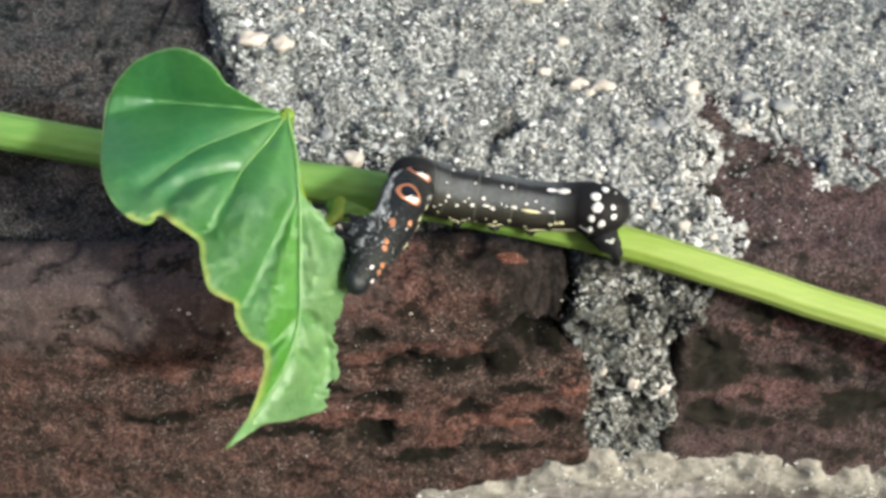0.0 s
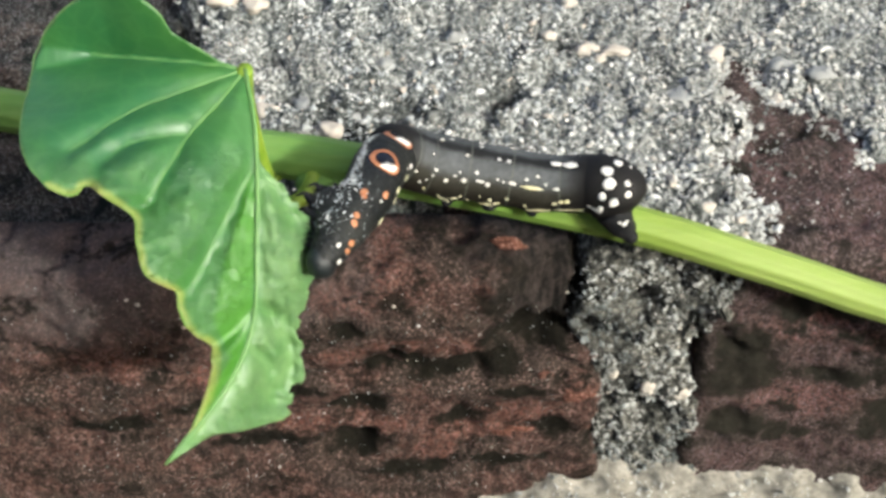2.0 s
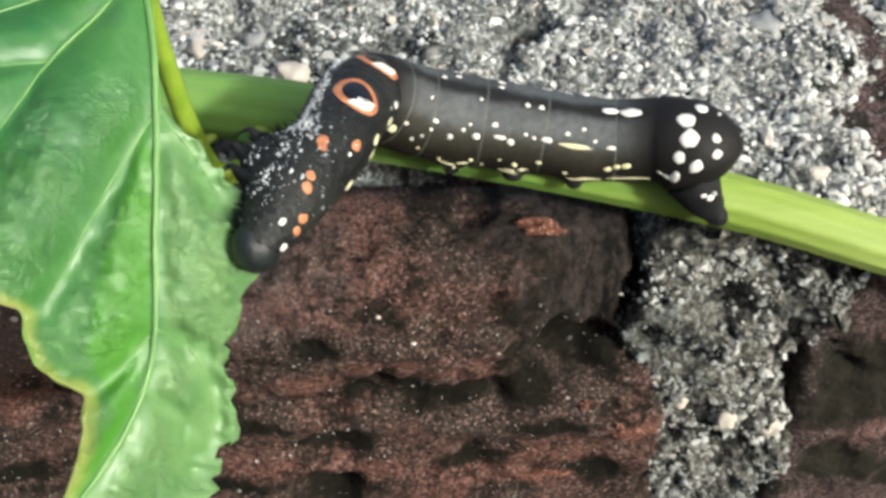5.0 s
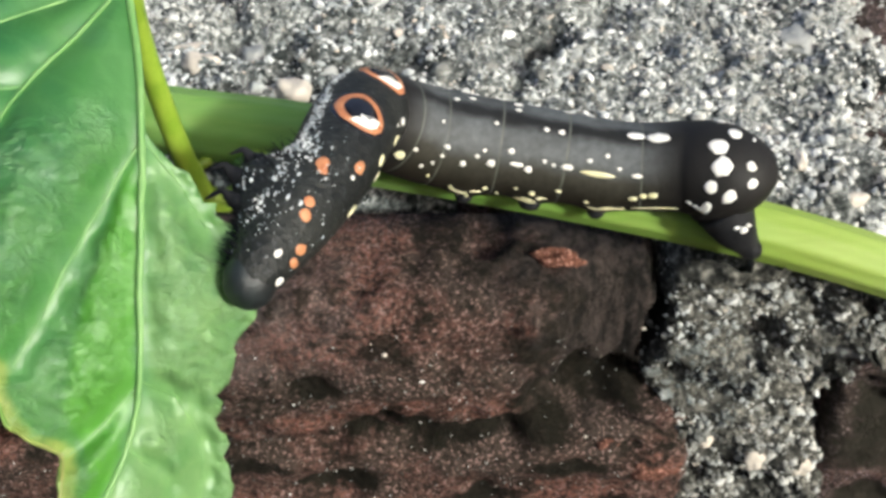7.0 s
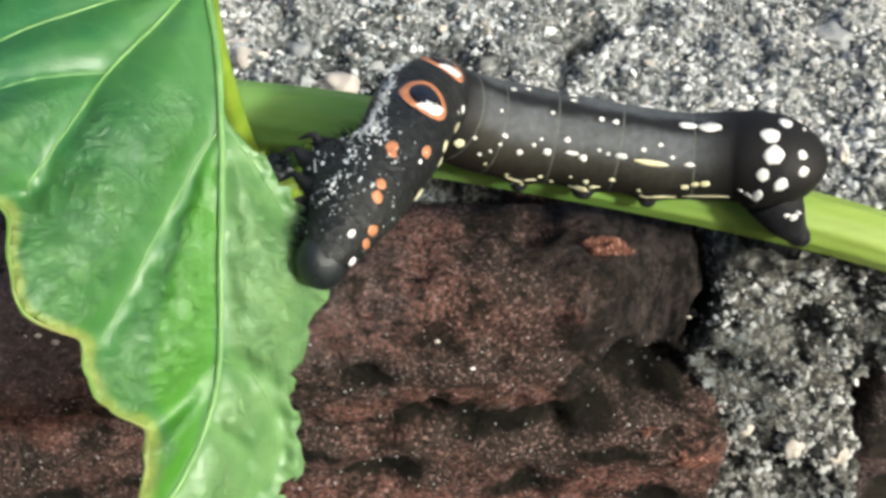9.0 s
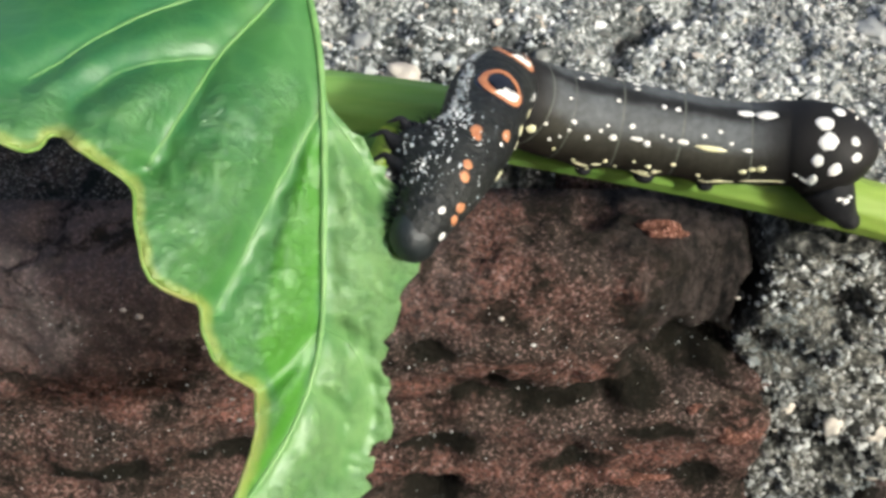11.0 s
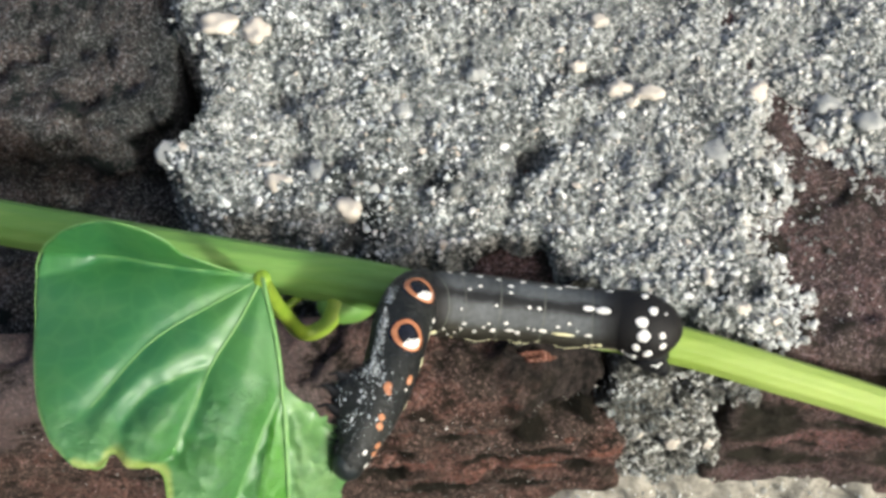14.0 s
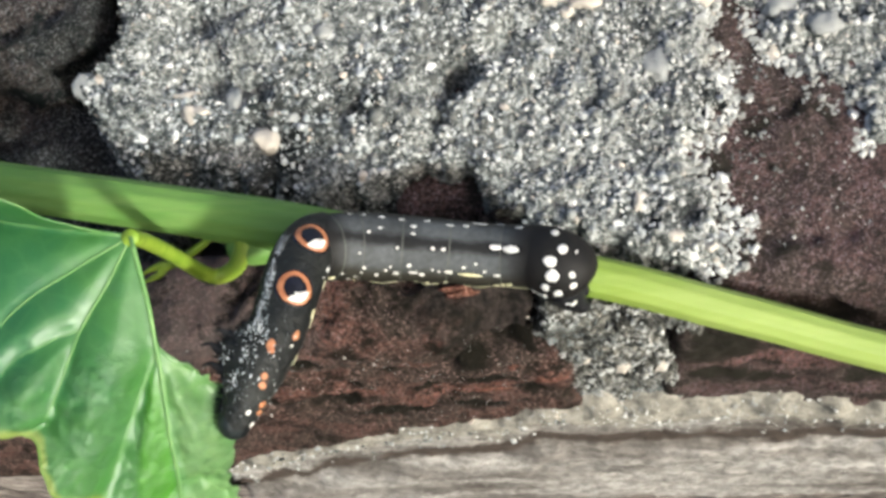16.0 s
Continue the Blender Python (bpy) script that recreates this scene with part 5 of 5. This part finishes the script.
def build_caterpillar():
    cat = thing("caterpillar", (-0.15, 10.35, 41.4), "dark caterpillar with orange-ringed eyespots chewing the leaf", "caterpillar")
    rear_skin, front_skin = skin_of(REAR, REAR_SHAPE, 160, 60), skin_of(FRONT, FRONT_SHAPE, 150, 60)
    cuts = [0.0, 0.123, 0.227, 0.377, 0.533, 0.717, 1.0]
    segments = []
    for a, b in zip(cuts, cuts[1:]):
        smoky = 0.1 < a < 0.7
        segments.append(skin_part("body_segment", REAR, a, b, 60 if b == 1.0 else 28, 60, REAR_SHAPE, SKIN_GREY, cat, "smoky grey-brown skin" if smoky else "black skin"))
    home = lambda s: segments[max(i for i, c in enumerate(cuts[:-1]) if s >= c)]
    for name, rows, material in (("white_spot", BACK_DASHES + TAIL_SPOTS, WHITE), ("white_dot", SIDE_DOTS + BACK_DOTS, WHITE), ("cream_dot", LOW_DOTS, CREAM), ("cream_line", SIDE_LINES, CREAM)):
        spots(REAR, rear_skin, REAR_SHAPE, rows, name, material, home)
    # a fine pale crease where two segments meet
    for c in cuts[1:-1]:
        sheet_part("segment_crease", *REAR.mesh(c - 0.0022, c + 0.0022, 3, 60, lambda s, turn: REAR_SHAPE(s, turn) + 0.006, False), CREASE, home(c))
    # fleshy legs under the belly, and the pair that grips behind
    for s, turn, size in ((0.32, -142, 0.06), (0.475, -140, 0.075), (0.63, -142, 0.06), (0.32, 150, 0.06), (0.475, 150, 0.07)):
        root, foot = REAR.at(s, turn, -0.09, REAR_SHAPE), REAR.at(s, turn, 0.02, REAR_SHAPE)
        leg = sheet_part("proleg", *Tube([(*root, size * 1.2), (*(0.5 * (root + foot)), size * 1.1), (*foot, size * 0.8), (*(foot + 0.18 * (foot - root)), size * 0.25)], 30).mesh(0, 1, 16, 16), SKIN_BLACK, cat)
        for ds, dt in ((-0.012, 20), (0.02, 24)):
            at = REAR.at(s + ds, turn + dt, 0, REAR_SHAPE)
            sheet_part("pale_crease", *smooth_patch(rear_skin, at, REAR.ahead[int(s * 199)], 0.04, 0.006, 0.004, 3, 0.3, 2, 10), CREAM, leg)
    for k in (0, 1):
        y = 0.16 * k
        clasp = sheet_part("clasper", *Tube([(1.82, 10.02 + y, 41.26, 0.19), (1.90, 9.96 + y, 41.14, 0.14), (1.98, 9.93 + y, 41.04, 0.085), (2.02, 9.91 + y, 40.99, 0.07), (2.03, 9.91 + y, 40.95, 0.02)], 40).mesh(0, 1, 24, 18), SKIN_BLACK, cat)
        if k == 0:
            bm = bmesh.new()
            for q, (x, yy, z, r) in enumerate(((1.86, 9.85, 41.26, 0.028), (1.91, 9.85, 41.24, 0.032), (1.80, 9.86, 41.25, 0.022), (1.94, 9.86, 41.27, 0.02))):
                lump(bm, (x, yy, z), (r, r * 0.6, r * 0.7), 300 + q, 2, 0.5)
            part("pale_plate", bm, WHITE, clasp)
    front = skin_part("front_body", FRONT, 0, 1, 150, 64, FRONT_SHAPE, SKIN_FRONT, cat, "velvety black front of the body")
    # eyespots: a dark disc, an orange ring, and inside it a black centre with a white segment on the lower side
    for s, turn in EYES:
        at = FRONT.at(s, turn, 0, FRONT_SHAPE)
        way = (0.42, -0.90, -0.25)
        size = 0.150
        sheet_part("eyespot_border", *smooth_patch(front_skin, at, way, size * 1.13, size * 1.08, 0.002, 2, 0.04, 4, 32), PUPIL, front)
        sheet_part("eyespot_ring", *smooth_patch(front_skin, at, way, size, size * 0.95, 0.006, 3, 0.05, 3, 40, 0.72), ORANGE, front, "orange ring of an eyespot")
        sheet_part("eyespot_crescent", *smooth_patch(front_skin, at, way, size * 0.86, size * 0.78, 0.009, 4, 0.03, 4, 32, 0.0, lambda u, v: (max(u, 0.36 + 0.22 * v * v), v)), WHITE, front, "white crescent of an eyespot")
        spot = Vector(at) - Vector(way).normalized() * 0.018
        sheet_part("eyespot_pupil", *smooth_patch(front_skin, spot, way, size * 0.60, size * 0.60, 0.010, 5, 0.03, 4, 28), PUPIL, front, "glossy black eyespot centre")
    spots(FRONT, front_skin, FRONT_SHAPE, ORANGE_SPOTS, "orange_spot", ORANGE, front)
    spots(FRONT, front_skin, FRONT_SHAPE, FRONT_CREAM, "cream_spot", CREAM, front)
    spots(FRONT, front_skin, FRONT_SHAPE, FRONT_WHITE, "white_dot", WHITE, front)
    # head
    bm = bmesh.new()
    bmesh.ops.create_uvsphere(bm, u_segments=28, v_segments=18, radius=1.0)
    way = Euler((radians(-25), 0, radians(20))).to_matrix()
    for v in bm.verts:
        groove = 1 - 0.05 * math.exp(-((v.co.x / 0.15) ** 2)) * (v.co.z > -0.2)
        v.co = way @ Vector((v.co.x * 0.138, v.co.y * 0.132, v.co.z * 0.15)) * groove + Vector((-0.935, 8.60, 42.03))
    part("head", bm, SKIN_HEAD, front, "shiny blue-black head")
    for s, turn, size, drop in ((0.66, -66, 0.13, 0.02), (0.72, -70, 0.15, 0.03), (0.78, -72, 0.17, 0.05), (0.66, -115, 0.15, 0.04), (0.73, -118, 0.16, 0.05), (0.80, -120, 0.15, 0.06)):
        sheet_part("leg", *claw(FRONT, s, turn, 0.8 * size, drop).mesh(0, 1, 18, 10), SKIN_BLACK, front, "hooked black leg")
    # pale freckles down one side of the front
    rnd = random.Random(9)
    verts, faces = [], []
    for k in range(760):
        if k % 8 == 0:
            if k < 380:
                heart = (rnd.uniform(0.22, 0.60), rnd.gauss(-30, 3), 0.022, 5)
            elif k < 640:
                heart = (rnd.uniform(0.56, 0.86), rnd.gauss(-14, 18), 0.020, 7)
            else:
                heart = (rnd.uniform(0.62, 0.95), rnd.uniform(-60, 60), 0.08, 25)
        s, turn = rnd.gauss(heart[0], heart[2]), rnd.gauss(heart[1], heart[3])
        r = min(0.011, 0.0030 * math.exp(rnd.gauss(0, 0.6)))
        v, f = FRONT.patch(s, turn, r / 2.1 * rnd.uniform(0.8, 1.7), math.degrees(r / 0.26), 0.004, 6, FRONT_SHAPE, rnd.uniform(0, 90))
        faces += [tuple(i + len(verts) for i in q) for q in f]
        verts += v
    sheet_part("freckle", verts, faces, FRECKLE, front, "dusting of pale blue-grey freckles", kind="stuff")
    # short dark bristles round the legs
    verts, faces = [], []
    for k in range(480):
        s, turn = rnd.uniform(0.55, 0.95), rnd.gauss(-84, 28)
        foot = Vector(FRONT.at(s, turn, -0.01, FRONT_SHAPE))
        out = (foot - Vector(FRONT.at(s, turn, -0.15))).normalized()
        side = Vector((rnd.uniform(-1, 1), rnd.uniform(-1, 1), rnd.uniform(-1, 1)))
        tip = foot + (out + 0.45 * side).normalized() * rnd.uniform(0.03, 0.11)
        e1 = out.cross(side).normalized()
        e2 = out.cross(e1)
        o = len(verts)
        verts += [foot + (e1 * math.cos(a) + e2 * math.sin(a)) * 0.006 for a in (0, 2.09, 4.19)] + [tip]
        faces += [(o, o + 1, o + 3), (o + 1, o + 2, o + 3), (o + 2, o, o + 3)]
    sheet_part("bristle", verts, faces, SKIN_BLACK, front, "short black bristles", kind="stuff")
    return cat, front


CATERPILLAR, FRONT_BODY = build_caterpillar()

# ---- what moves ----
def motions():
    # the front of the caterpillar swings towards the leaf's edge as it feeds
    rows = [
        (0.0, 0.065, -0.12, -0.10), (1.0, 0.053, -0.106, -0.103), (2.0, 0.036, -0.085, -0.08), (3.0, 0.043, -0.088, -0.067), (3.5, 0.045, -0.075, -0.06),
        (6.0, 0.009, 0.006, -0.025), (6.5, 0.012, 0.010, -0.008), (7.2, 0.012, 0.010, -0.008), (8.0, 0.004, -0.018, 0.02), (8.5, 0.006, -0.02, 0.02),
        (11.0, -0.014, 0.0, 0.0), (11.5, -0.018, -0.004, -0.004), (13.5, -0.006, 0.002, 0.0), (14.5, -0.009, 0.010, 0.004), (16.0, 0.0, 0.0, -0.008)]
    walk(FRONT_BODY, [(t, pose(x * CM, y * CM, z * CM)) for t, x, y, z in rows])


motions()
